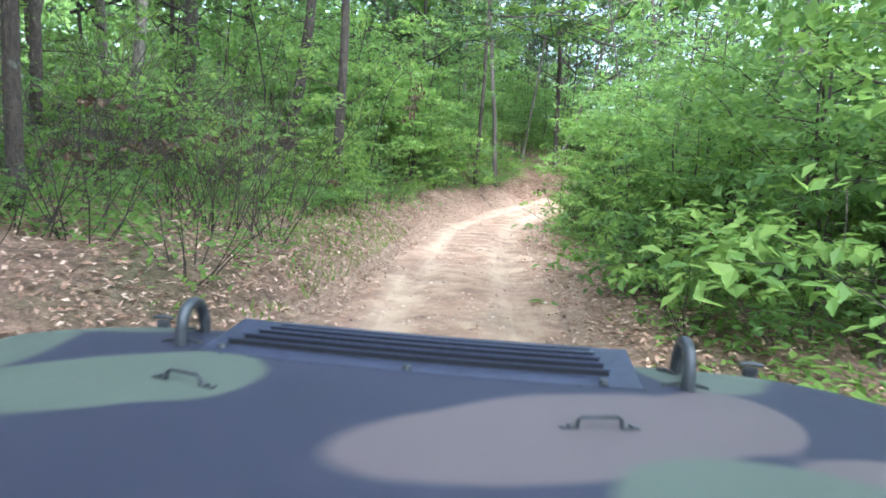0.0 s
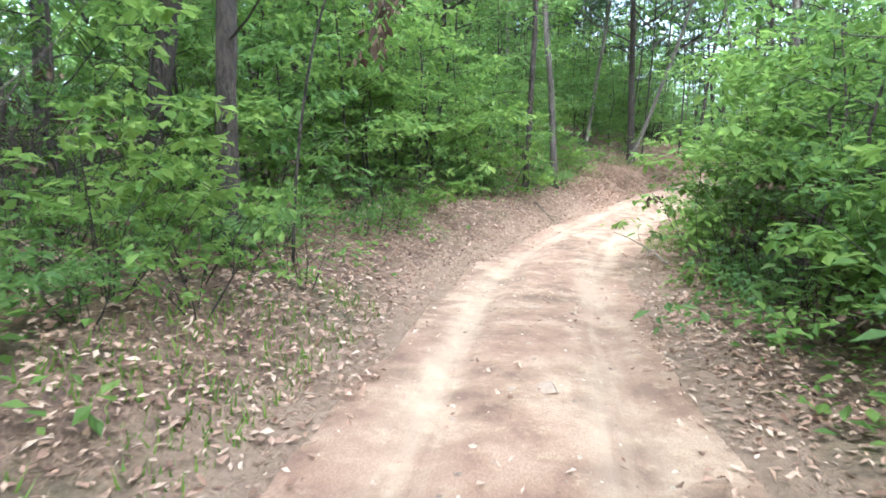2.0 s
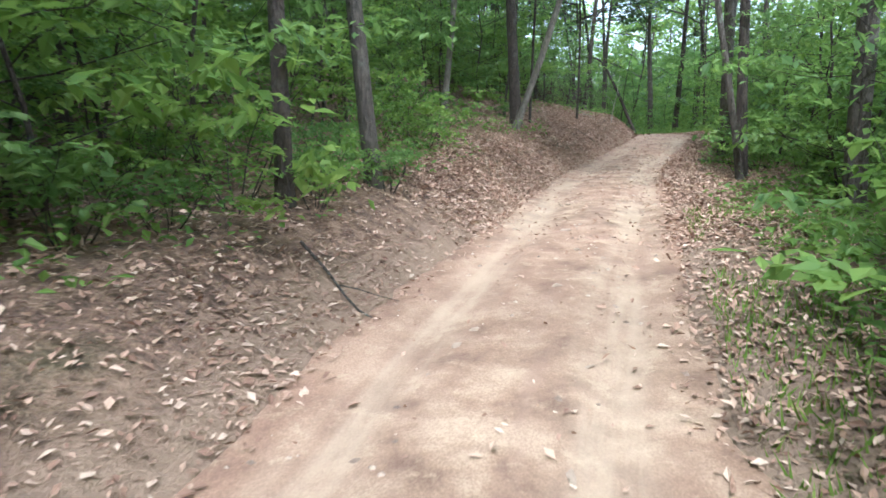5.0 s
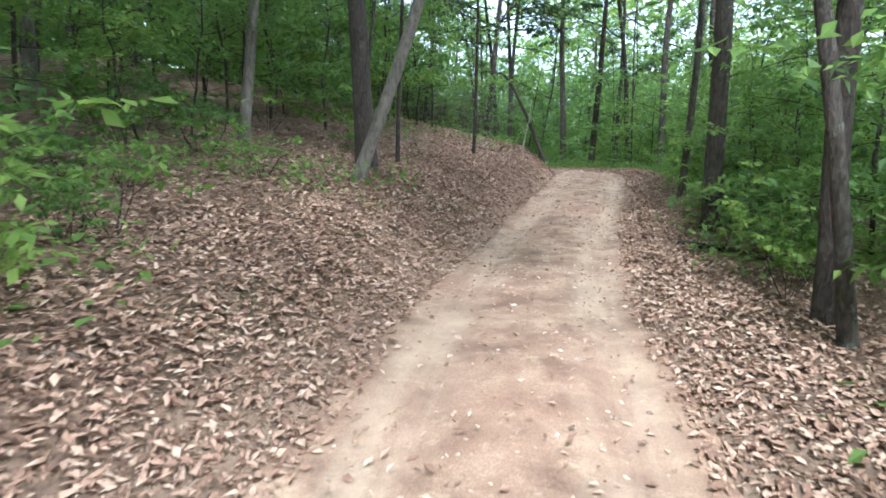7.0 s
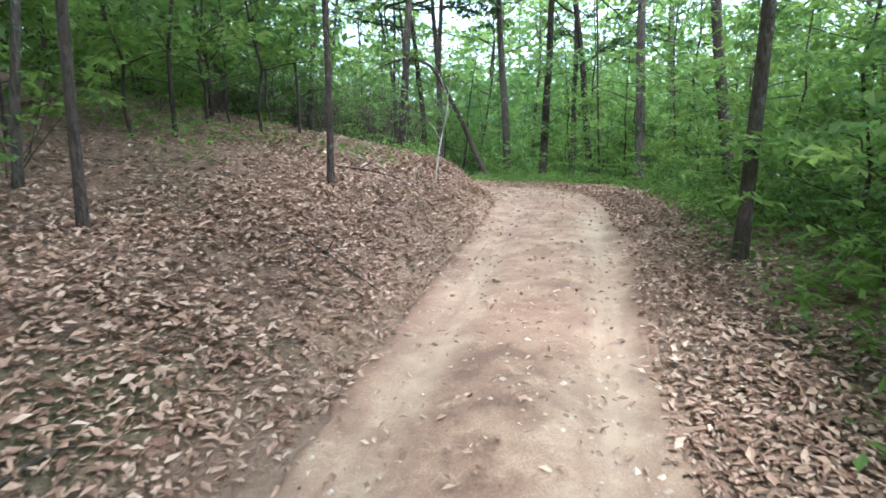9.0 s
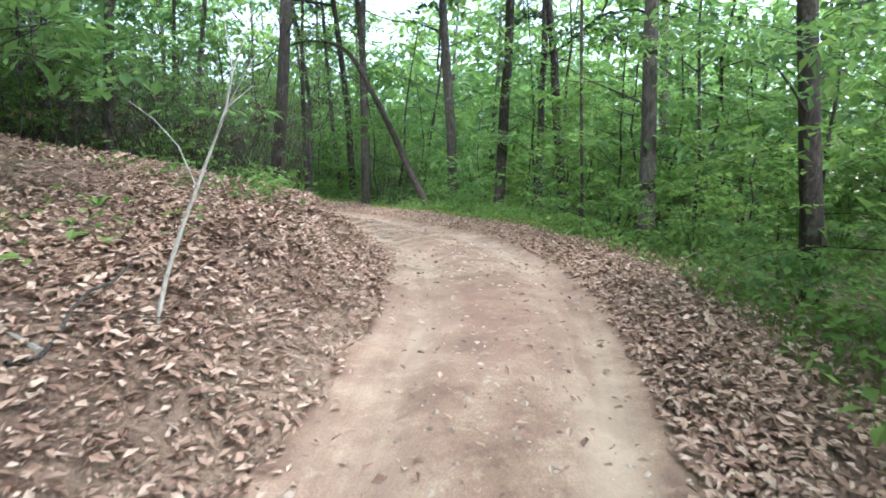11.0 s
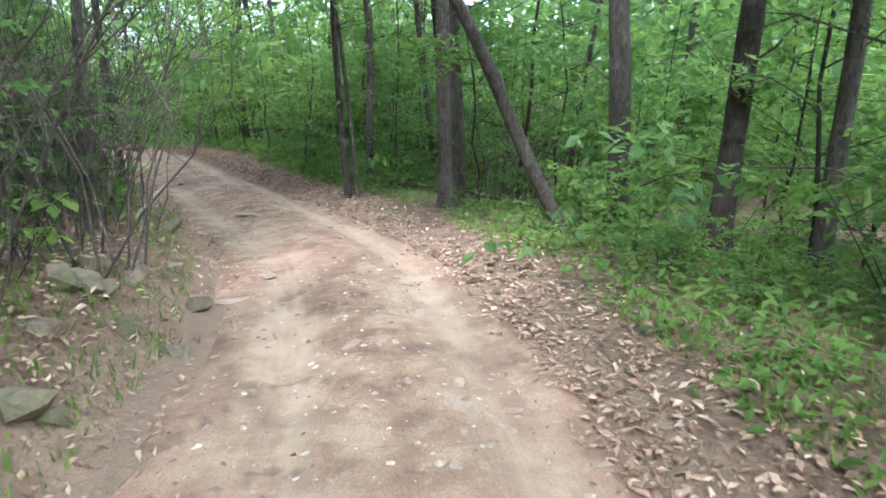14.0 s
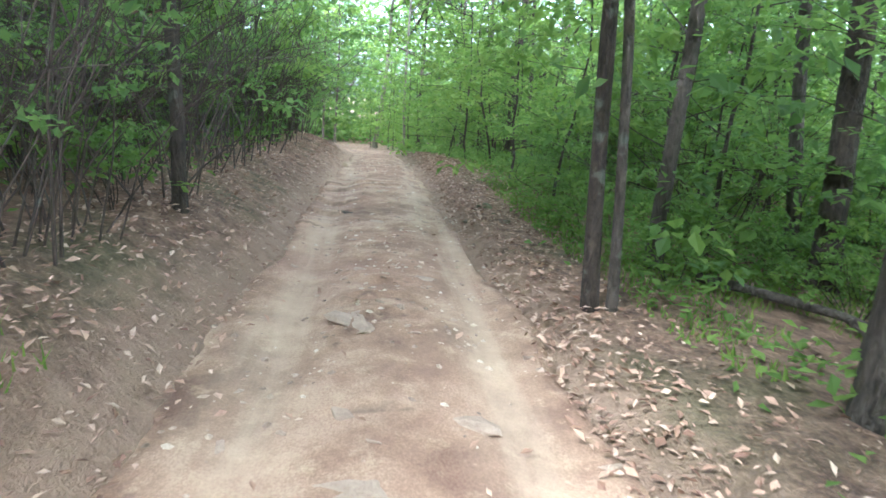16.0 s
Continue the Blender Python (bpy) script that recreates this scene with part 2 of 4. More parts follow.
def mesh_of(name, verts, faces, material=None, shade=True):
    """A mesh from an array of places and an array of triangles or quads."""
    verts, faces = np.asarray(verts, np.float32), np.asarray(faces, np.int32)
    k = faces.shape[1]
    me = bpy.data.meshes.new(name)
    me.vertices.add(len(verts))
    me.vertices.foreach_set("co", verts.ravel())
    me.loops.add(faces.size)
    me.loops.foreach_set("vertex_index", faces.ravel())
    me.polygons.add(len(faces))
    me.polygons.foreach_set("loop_start", np.arange(0, faces.size, k, dtype=np.int32))
    me.polygons.foreach_set("use_smooth", np.full(len(faces), shade))
    if material:
        me.materials.append(material)
    me.update(calc_edges=True)
    return me


class Tubes:
    """Gathers swept round limbs into one mesh of quads."""

    def __init__(self):
        self.v, self.f, self.n = [], [], 0

    def add(self, pts, radii, sides=8, rng=None, knobble=0.0):
        pts, radii = np.asarray(pts, float), np.asarray(radii, float)
        t = np.gradient(pts, axis=0)
        t /= np.linalg.norm(t, axis=1, keepdims=True) + 1e-9
        ref = np.array([1.0, 0.13, 0.07]) if abs(t[0, 0]) < 0.8 else np.array([0.1, 1.0, 0.05])
        a = np.cross(t, ref)
        a /= np.linalg.norm(a, axis=1, keepdims=True)
        b = np.cross(t, a)
        ang = np.linspace(0, 2 * np.pi, sides, endpoint=False)
        r = radii[:, None] * (1 + (knobble * (rng.random((len(pts), sides)) - 0.5) if rng is not None and knobble else 0))
        ring = pts[:, None] + r[..., None] * (np.cos(ang)[None, :, None] * a[:, None] + np.sin(ang)[None, :, None] * b[:, None])
        self.v.append(ring.reshape(-1, 3))
        i, j = np.meshgrid(np.arange(len(pts) - 1), np.arange(sides), indexing="ij")
        j2 = (j + 1) % sides
        q = np.stack([i * sides + j, i * sides + j2, (i + 1) * sides + j2, (i + 1) * sides + j], -1).reshape(-1, 4)
        self.f.append(q + self.n)
        self.n += len(pts) * sides

    def mesh(self, name, material):
        return mesh_of(name, np.concatenate(self.v), np.concatenate(self.f), material)


def leaf_mesh(name, centre, size, rng, material, droop=0.25, flat=0.75, slim=0.55):
    """One folded leaf, of two triangles, at every place."""
    n = len(centre)
    size = np.broadcast_to(size, n)[:, None]
    yaw = rng.random(n) * 2 * np.pi
    dip = rng.normal(-droop, 0.35, n)
    axis = np.stack([np.cos(yaw) * np.cos(dip), np.sin(yaw) * np.cos(dip), np.sin(dip)], 1)
    up = rng.normal(0, 1, (n, 3)) * (1 - flat) * 1.2 + np.array([0, 0, 1.0])
    side = np.cross(axis, up)
    side /= np.linalg.norm(side, axis=1, keepdims=True) + 1e-9
    nrm = np.cross(side, axis)
    w = slim * (0.8 + 0.4 * rng.random((n, 1)))
    base = centre
    tip = centre + axis * size
    mid = centre + axis * size * 0.5 + nrm * size * 0.06
    skew = axis * size * rng.normal(0, 0.13, (n, 1))
    v = np.stack([base, mid + skew + side * size * w * 0.5, tip - nrm * size * 0.08, mid - skew - side * size * w * 0.5], 1).reshape(-1, 3)
    k = np.arange(n)[:, None] * 4
    f = np.concatenate([k + [0, 1, 2], k + [0, 2, 3]])
    return mesh_of(name, v, f, material, shade=False)


# ---------------------------------------------------------------- materials
class Nodes:
    """A node material in a few calls."""

    def __init__(self, name):
        self.mat = bpy.data.materials.new(name)
        self.mat.use_nodes = True
        self.tree = self.mat.node_tree
        self.bsdf = self.tree.nodes["Principled BSDF"]
        self.out = self.tree.nodes["Material Output"]
        self.coord = self.add("ShaderNodeNewGeometry").outputs["Position"]

    def add(self, kind, **inputs):
        node = self.tree.nodes.new(kind)
        for key, value in inputs.items():
            self.link(value, node.inputs[key.replace("_", " ")])
        return node

    def link(self, value, socket):
        if isinstance(value, bpy.types.NodeSocket):
            self.tree.links.new(value, socket)
        else:
            socket.default_value = value

    def noise(self, scale, detail=4.0, rough=0.6, vector=None, distortion=0.0):
        return self.add("ShaderNodeTexNoise", Vector=vector or self.coord, Scale=scale, Detail=detail, Roughness=rough, Distortion=distortion).outputs["Fac"]

    def stretch(self, sx, sy, sz, vector=None):
        node = self.add("ShaderNodeMapping", Vector=vector or self.coord)
        node.inputs["Scale"].default_value = (sx, sy, sz)
        return node.outputs["Vector"]

    def ramp(self, fac, *stops):
        node = self.add("ShaderNodeValToRGB", Fac=fac)
        el = node.color_ramp.elements
        while len(el) < len(stops):
            el.new(0.5)
        for e, (at, colour) in zip(el, stops):
            e.position = at
            e.color = (*colour, 1.0) if len(colour) == 3 else colour
        return node.outputs["Color"]

    def mix(self, fac, a, b, kind="MIX"):
        node = self.tree.nodes.new("ShaderNodeMix")
        node.data_type, node.blend_type = "RGBA", kind
        for value, k in ((fac, 0), (a, 6), (b, 7)):
            if isinstance(value, tuple) and len(value) == 3:
                value = (*value, 1.0)
            self.link(value, node.inputs[k])
        return node.outputs[2]

    def math(self, kind, a, b=0.0):
        node = self.tree.nodes.new("ShaderNodeMath")
        node.operation = kind
        self.link(a, node.inputs[0])
        self.link(b, node.inputs[1])
        return node.outputs[0]

    def bump(self, height, strength=0.5, distance=0.02):
        n = self.add("ShaderNodeBump", Height=height, Strength=strength, Distance=distance).outputs["Normal"]
        self.link(n, self.bsdf.inputs["Normal"])

    def done(self, colour, rough=0.8, metal=0.0):
        self.link((*colour, 1.0) if isinstance(colour, tuple) and len(colour) == 3 else colour, self.bsdf.inputs["Base Color"])
        self.link(rough, self.bsdf.inputs["Roughness"])
        self.bsdf.inputs["Metallic"].default_value = metal
        return self.mat


def leaf_material(name, dark, middle, light, through=0.45):
    m = Nodes(name)
    island = m.add("ShaderNodeNewGeometry").outputs["Random Per Island"]
    thing = m.add("ShaderNodeObjectInfo").outputs["Random"]
    patch = m.noise(0.7, 2.0)
    fac = m.math("ADD", m.math("MULTIPLY", island, 0.45), m.math("ADD", m.math("MULTIPLY", thing, 0.25), m.math("MULTIPLY", patch, 0.4)))
    colour = m.ramp(fac, (0.18, dark), (0.5, middle), (0.85, light))
    m.done(colour, 0.5)
    m.bsdf.inputs["Specular IOR Level"].default_value = 0.22
    thin = m.add("ShaderNodeBsdfTranslucent", Color=m.mix(0.4, colour, (0.34, 0.48, 0.10)))
    both = m.add("ShaderNodeMixShader", Fac=through)
    m.tree.links.new(m.bsdf.outputs[0], both.inputs[1])
    m.tree.links.new(thin.outputs[0], both.inputs[2])
    m.tree.links.new(both.outputs[0], m.out.inputs["Surface"])
    return m.mat


def bark_material(name, dark, light, furrow=1.0):
    m = Nodes(name)
    thing = m.add("ShaderNodeObjectInfo").outputs["Random"]
    tall = m.stretch(24.0, 24.0, 8.0)
    ridges = m.noise(1.0, 5.0, 0.65, tall, 0.6)
    blotch = m.noise(2.2, 3.0)
    colour = m.ramp(ridges, (0.32, dark), (0.62, light))
    colour = m.mix(m.math("MULTIPLY", blotch, 0.55), colour, tuple(0.5 * (a + b) * 0.8 for a, b in zip(dark, light)))
    lichen = m.ramp(m.noise(5.0, 6.0), (0.58, (0, 0, 0)), (0.66, (1, 1, 1)))
    colour = m.mix(m.math("MULTIPLY", lichen, m.math("MULTIPLY", thing, 0.5)), colour, (0.24, 0.27, 0.21))
    m.bump(m.math("ADD", ridges, m.math("MULTIPLY", m.noise(1.0, 3.0, 0.6, m.stretch(9.0, 9.0, 2.2), 1.2), 1.2)), 1.0 * furrow, 0.07)
    return m.done(colour, 0.9)


def dirt_road_material():
    m = Nodes("packed_clay_road")
    big, mid, fine = m.noise(0.35, 3.0), m.noise(2.3, 5.0), m.noise(38.0, 5.0, 0.7)
    colour = m.ramp(mid, (0.36, (0.165, 0.098, 0.066)), (0.5, (0.285, 0.182, 0.122)), (0.64, (0.42, 0.295, 0.205)))
    colour = m.mix(m.ramp(big, (0.4, (0, 0, 0)), (0.62, (0.5, 0.5, 0.5))), colour, (0.33, 0.19, 0.132))
    pale = m.ramp(m.noise(5.5, 6.0, 0.7), (0.55, (0, 0, 0)), (0.68, (1, 1, 1)))
    colour = m.mix(m.math("MULTIPLY", pale, 0.6), colour, (0.47, 0.345, 0.235))
    grit = m.ramp(m.noise(70.0, 3.0, 0.8), (0.42, (0.55, 0.5, 0.46)), (0.6, (1.1, 1.08, 1.05)))
    colour = m.mix(0.55, colour, grit, "MULTIPLY")
    # worn wheel tracks run along the road, with streaks of loose earth between them
    across, along_it = m.add("ShaderNodeAttribute"), m.add("ShaderNodeAttribute")
    across.attribute_name, along_it.attribute_name = "across", "along"
    lane = m.add("ShaderNodeCombineXYZ", X=m.math("MULTIPLY", across.outputs["Fac"], 3.4), Y=m.math("MULTIPLY", along_it.outputs["Fac"], 0.35)).outputs["Vector"]
    streak = m.noise(1.0, 4.0, 0.6, lane)
    side = m.math("ABSOLUTE", m.math("SUBTRACT", m.math("ABSOLUTE", m.math("ADD", across.outputs["Fac"], m.math("MULTIPLY", m.math("SUBTRACT", big, 0.5), 0.5))), 0.66))
    worn = m.math("MULTIPLY", m.ramp(side, (0.10, (1, 1, 1)), (0.36, (0, 0, 0))), m.ramp(streak, (0.35, (0, 0, 0)), (0.6, (1, 1, 1))))
    colour = m.mix(m.math("MULTIPLY", worn, 0.45), colour, (0.50, 0.375, 0.265))
    colour = m.mix(m.ramp(streak, (0.25, (0.6, 0.6, 0.6)), (0.45, (0, 0, 0))), colour, (0.25, 0.155, 0.11))
    crack = m.add("ShaderNodeAttribute")             # crack shadow and soil, painted in as dark lines along the rock steps
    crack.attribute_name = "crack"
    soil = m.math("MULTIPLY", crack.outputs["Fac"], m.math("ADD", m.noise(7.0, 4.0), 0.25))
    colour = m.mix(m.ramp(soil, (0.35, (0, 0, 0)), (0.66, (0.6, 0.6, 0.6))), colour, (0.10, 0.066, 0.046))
    pebble = m.add("ShaderNodeTexVoronoi", Vector=m.coord, Scale=9.0).outputs["Distance"]
    height = m.math("ADD", m.math("MULTIPLY", fine, 0.25), m.math("ADD", m.math("MULTIPLY", mid, 1.4), m.math("MULTIPLY", pebble, -0.25)))
    m.bump(height, 0.55, 0.035)
    return m.done(colour, 0.95)


def forest_floor_material():
    m = Nodes("forest_floor")
    big, mid, fine = m.noise(0.5, 4.0), m.noise(6.0, 5.0, 0.7), m.noise(30.0, 4.0, 0.75)
    colour = m.ramp(mid, (0.3, (0.10, 0.060, 0.042)), (0.5, (0.235, 0.146, 0.100)), (0.7, (0.38, 0.25, 0.175)))
    colour = m.mix(m.ramp(big, (0.52, (0, 0, 0)), (0.66, (0.5, 0.5, 0.5))), colour, (0.085, 0.11, 0.035))
    colour = m.mix(0.6, colour, m.ramp(fine, (0.35, (0.4, 0.38, 0.36)), (0.65, (1.25, 1.2, 1.15))), "MULTIPLY")
    near = m.add("ShaderNodeAttribute")
    near.attribute_name = "dust"
    spread = m.math("MULTIPLY", near.outputs["Fac"], m.math("ADD", m.math("MULTIPLY", m.noise(3.0, 5.0), 1.3), 0.15))
    colour = m.mix(m.ramp(spread, (0.16, (0, 0, 0)), (0.48, (1, 1, 1))), colour, m.mix(mid, (0.24, 0.148, 0.10), (0.42, 0.29, 0.20)))
    m.bump(m.math("ADD", mid, fine), 1.0, 0.06)
    return m.done(colour, 0.95)


def litter_material(name, *shades):
    m = Nodes(name)
    island = m.add("ShaderNodeNewGeometry").outputs["Random Per Island"]
    colour = m.ramp(island, *zip((0.0, 0.4, 0.75, 0.97), shades))
    colour = m.mix(0.4, colour, m.ramp(m.noise(40.0, 3.0), (0.3, (0.5, 0.5, 0.5)), (0.7, (1.2, 1.2, 1.2))), "MULTIPLY")
    return m.done(colour, 0.75)


def stone_material(name, dark, light, moss=0.0):
    m = Nodes(name)
    thing = m.add("ShaderNodeObjectInfo").outputs["Random"]
    grain = m.noise(9.0, 6.0, 0.7)
    colour = m.ramp(grain, (0.3, dark), (0.7, light))
    colour = m.mix(m.math("MULTIPLY", thing, 0.4), colour, tuple(0.6 * c for c in light))
    if moss:
        green = m.ramp(m.noise(4.0, 5.0), (0.45, (0, 0, 0)), (0.6, (moss, moss, moss)))
        colour = m.mix(green, colour, (0.09, 0.12, 0.03))
    m.bump(m.math("ADD", grain, m.noise(40.0)), 0.8, 0.02)
    return m.done(colour, 0.9)


LEAF_WARM = leaf_material("sunlit_leaf", (0.06, 0.115, 0.028), (0.14, 0.225, 0.050), (0.26, 0.34, 0.08), 0.55)
LEAF_COOL = leaf_material("shade_leaf", (0.050, 0.102, 0.038), (0.108, 0.188, 0.064), (0.19, 0.275, 0.096), 0.6)
LEAF_PINE = leaf_material("needle_spray", (0.025, 0.05, 0.026), (0.05, 0.088, 0.042), (0.085, 0.125, 0.062), 0.2)
LEAF_LOW = leaf_material("understory_leaf", (0.060, 0.118, 0.031), (0.132, 0.217, 0.053), (0.235, 0.325, 0.08), 0.55)
GRASS = leaf_material("grass_blade", (0.05, 0.09, 0.015), (0.12, 0.19, 0.03), (0.22, 0.28, 0.06), 0.3)
BARK_DARK = bark_material("dark_bark", (0.020, 0.015, 0.012), (0.092, 0.066, 0.050))
BARK_GREY = bark_material("grey_bark", (0.034, 0.027, 0.022), (0.14, 0.112, 0.090))
BARK_PALE = bark_material("pale_bark", (0.085, 0.07, 0.056), (0.26, 0.22, 0.18), 0.6)
BARK_BRUSH = bark_material("brush_bark", (0.034, 0.024, 0.019), (0.115, 0.082, 0.064), 0.3)
BARK_DEAD = bark_material("bleached_wood", (0.20, 0.165, 0.13), (0.42, 0.37, 0.31), 0.4)
DIRT = dirt_road_material()
FLOOR = forest_floor_material()
LITTER = litter_material("dry_leaf", (0.17, 0.088, 0.056), (0.33, 0.195, 0.132), (0.45, 0.29, 0.205), (0.54, 0.39, 0.29))
WITHERED = stone_material("withered_leaf", (0.035, 0.022, 0.014), (0.12, 0.07, 0.035))
STONE = stone_material("pale_sandstone", (0.24, 0.16, 0.115), (0.46, 0.345, 0.26))
GRAVEL = litter_material("gravel", (0.15, 0.10, 0.075), (0.30, 0.21, 0.155), (0.44, 0.335, 0.25), (0.56, 0.45, 0.35))
ROCK = stone_material("mossy_rock", (0.085, 0.062, 0.042), (0.27, 0.205, 0.145), 0.55)

# ---------------------------------------------------------------- ground and road
def spaced(lo, hi, step, reach):
    """Even steps from lo to hi, then ever longer ones out to the horizon."""
    mid = np.arange(lo, hi, step)
    grow = np.cumsum(step * 1.25 ** np.arange(1, 40))
    grow = grow[grow < reach]
    return np.r_[lo - grow[::-1], mid, mid[-1] + grow]


def ground():
    xs, ys = spaced(-10, 28, 0.26, 900), spaced(-2, 68, 0.26, 900)
    gx, gy = np.meshgrid(xs, ys, indexing="ij")
    gz = ground_height(gx, gy)
    nx, ny = gx.shape
    i, j = np.meshgrid(np.arange(nx - 1), np.arange(ny - 1), indexing="ij")
    k = i * ny + j
    quads = np.stack([k, k + ny, k + ny + 1, k + 1], -1).reshape(-1, 4)
    me = mesh_of("ground", np.stack([gx, gy, gz], -1).reshape(-1, 3), quads, FLOOR)
    s, d, _ = along(gx, gy)
    off = np.abs(d) - np.where(d > 0, edge(s, 1.0), edge(s, 9.0))
    me.attributes.new("dust", "FLOAT", "POINT").data.foreach_set("value", np.exp(-np.maximum(off, 0) / 0.42).astype(np.float32))
    ob = new("ground", me)
    return tagged(ob, "brown forest floor of soil and decayed leaves", "ground", kind="structure")


def road():
    s = np.r_[np.arange(0, 72, 0.09), np.arange(72, 98, 0.05), np.arange(98, LINE_S[-1] - 0.3, 0.09)]
    p = np.stack([np.interp(s, LINE_S, LINE[:, k]) for k in range(3)], 1)
    t = np.stack([np.interp(s, LINE_S, LINE_T[:, k]) for k in range(2)], 1)
    u = np.linspace(-1, 1, 30)
    el, er = edge(s, 1.0) + 0.22, edge(s, 9.0) + 0.22
    d = np.where(u > 0, u[None] * el[:, None], u[None] * er[:, None])
    x = p[:, :1] - t[:, 1:] * d
    y = p[:, 1:2] + t[:, :1] * d
    z = road_height(np.broadcast_to(s[:, None], d.shape), d, p[:, 2:3]) - 0.22 * smooth((np.abs(u)[None] - 0.84) / 0.16) * np.ones_like(d)
    n, m = d.shape
    i, j = np.meshgrid(np.arange(n - 1), np.arange(m - 1), indexing="ij")
    k = i * m + j
    quads = np.stack([k, k + 1, k + m + 1, k + m], -1).reshape(-1, 4)[:, ::-1]
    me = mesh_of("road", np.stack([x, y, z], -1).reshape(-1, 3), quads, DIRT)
    me.attributes.new("across", "FLOAT", "POINT").data.foreach_set("value", d.astype(np.float32).ravel())
    me.attributes.new("along", "FLOAT", "POINT").data.foreach_set("value", np.broadcast_to(s[:, None], d.shape).astype(np.float32).ravel())
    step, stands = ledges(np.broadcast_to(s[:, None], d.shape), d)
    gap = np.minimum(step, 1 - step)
    # mask for the painted crack shadow and soil at each step
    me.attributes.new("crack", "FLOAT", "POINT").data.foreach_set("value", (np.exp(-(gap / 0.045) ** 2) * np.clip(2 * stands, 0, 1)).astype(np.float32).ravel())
    ob = new("road", me)
    return tagged(ob, "rutted single-track dirt road of pinkish tan clay", "road", kind="structure")


GROUND, ROADWAY = ground(), road()


def place(s, d):
    """The point of the plan s metres along the road and d metres to its left."""
    p = [np.interp(s, LINE_S, LINE[:, k]) for k in range(2)]
    t = [np.interp(s, LINE_S, LINE_T[:, k]) for k in range(2)]
    return p[0] - t[1] * d, p[1] + t[0] * d


def rest(x, y):
    return float(ground_height(np.array([x]), np.array([y]))[0])


# ---------------------------------------------------------------- trees
def trunk_line(height, lean, bend, rng, n=16):
    h = np.linspace(0, 1, n)
    wob = np.cumsum(rng.normal(0, 0.030 * height / n ** 0.5, (n, 2)), 0)
    wob = np.stack([np.convolve(np.pad(w, 2, mode="edge"), np.ones(5) / 5, "valid") for w in wob.T], 1)
    x = lean[0] * h * height + bend[0] * np.sin(h * np.pi * 0.9) * height + wob[:, 0]
    y = lean[1] * h * height + bend[1] * np.sin(h * np.pi * 0.9) * height + wob[:, 1]
    return np.stack([x - x[0], y - y[0], h * height - 0.25], 1)


def limb(tubes, start, way, length, radius, rng, tips, depth=0):
    n = 6 if radius > 0.03 else 4
    pts = [np.array(start)]
    way = np.array(way) / np.linalg.norm(way)
    for _ in range(n - 1):
        way = way + rng.normal(0, 0.16, 3) + np.array([0, 0, 0.03])
        way /= np.linalg.norm(way)
        pts.append(pts[-1] + way * length / (n - 1))
    tubes.add(pts, np.linspace(radius, radius * 0.3, n), 5 if radius > 0.03 else 3)
    tips.extend([(p, 0.25 * length) for p in pts[n // 2:]])
    if depth < 2:
        for k in range(4 if depth == 0 else 2):
            at = pts[rng.integers(n // 2, n)]
            side = way + rng.normal(0, 0.75, 3) * np.array([1, 1, 0.45])
            limb(tubes, at, side, length * 0.55, radius * 0.5, rng, tips, depth + 2)


def sprays(tips, count, rng, wide=0.75, thick=0.22):
    """Leaf places in flat sprays round the ends of the twigs."""
    at = np.array([p for p, _ in tips])
    pick = rng.integers(0, len(at), count // 14 + 1)
    hub = at[pick] + rng.normal(0, 1, (len(pick), 3)) * np.array([wide, wide, thick]) * 0.6
    c = hub.repeat(14, 0)
    c = c + rng.normal(0, 1, c.shape) * np.array([0.30, 0.30, 0.07]) * wide
    return c[:count]


def crown_kit(seed, base, top, spread, leaves, size, material, bark):
    """Limbs and leaves of one kind of crown, about an upright line."""
    rng = np.random.default_rng(seed)
    tubes, tips = Tubes(), []
    for k in range(12):
        h = base + (top - base) * (k / 12) ** 0.9
        a = k * 2.4 + rng.normal(0, 0.4)
        reach = spread * (1.0 - 0.55 * k / 13) * (0.7 + 0.6 * rng.random())
        limb(tubes, (0, 0, h), (math.cos(a), math.sin(a), 0.35 + 0.5 * k / 13), reach, 0.05 * (1.1 - k / 16), rng, tips)
    c = sprays(tips, leaves, rng, 0.8, 0.25)
    return tubes.mesh("branchwork", bark), leaf_mesh("crown", c, size * (0.7 + 0.6 * rng.random(len(c))), rng, material)


CROWNS = [
    crown_kit(1, 3.6, 13, 4.2, 1350, 0.345, LEAF_WARM, BARK_DARK),
    crown_kit(2, 3.0, 12, 3.8, 1350, 0.33, LEAF_COOL, BARK_DARK),
    crown_kit(3, 4.8, 14, 4.5, 1350, 0.35, LEAF_WARM, BARK_GREY),
    crown_kit(4, 4.6, 14, 3.4, 1500, 0.28, LEAF_PINE, BARK_DARK),
    crown_kit(5, 2.6, 11, 3.4, 1350, 0.32, LEAF_COOL, BARK_GREY),
]
BARKS = {"dark": (BARK_DARK, "dark furrowed brown bark"), "grey": (BARK_GREY, "rough grey-brown bark"), "pale": (BARK_PALE, "smooth pale grey bark")}
FOLIAGE = ["bright green broad leaves", "deep green broad leaves", "a high light-green crown", "thin dark needle sprays", "low deep green boughs"]


GAPS = [(2.6, 20.5, 2.3), (0.2, 18.0, 3.2), (0.0, 22.5, 3.2), (11.6, 60.5, 3.6), (9.5, 65.0, 3.0)]          # places where the sun reaches the road
TO_SUN = (-10 / 30, -22 / 30)


def sunny(x, y):
    """Under 1 where a trunk stands in a sunbeam that falls through the canopy."""
    best = 99.0
    for gx, gy, wide in GAPS:
        for h in range(3, 17):
            best = min(best, math.hypot(x - gx - TO_SUN[0] * h, y - gy - TO_SUN[1] * h) / wide)
    return best


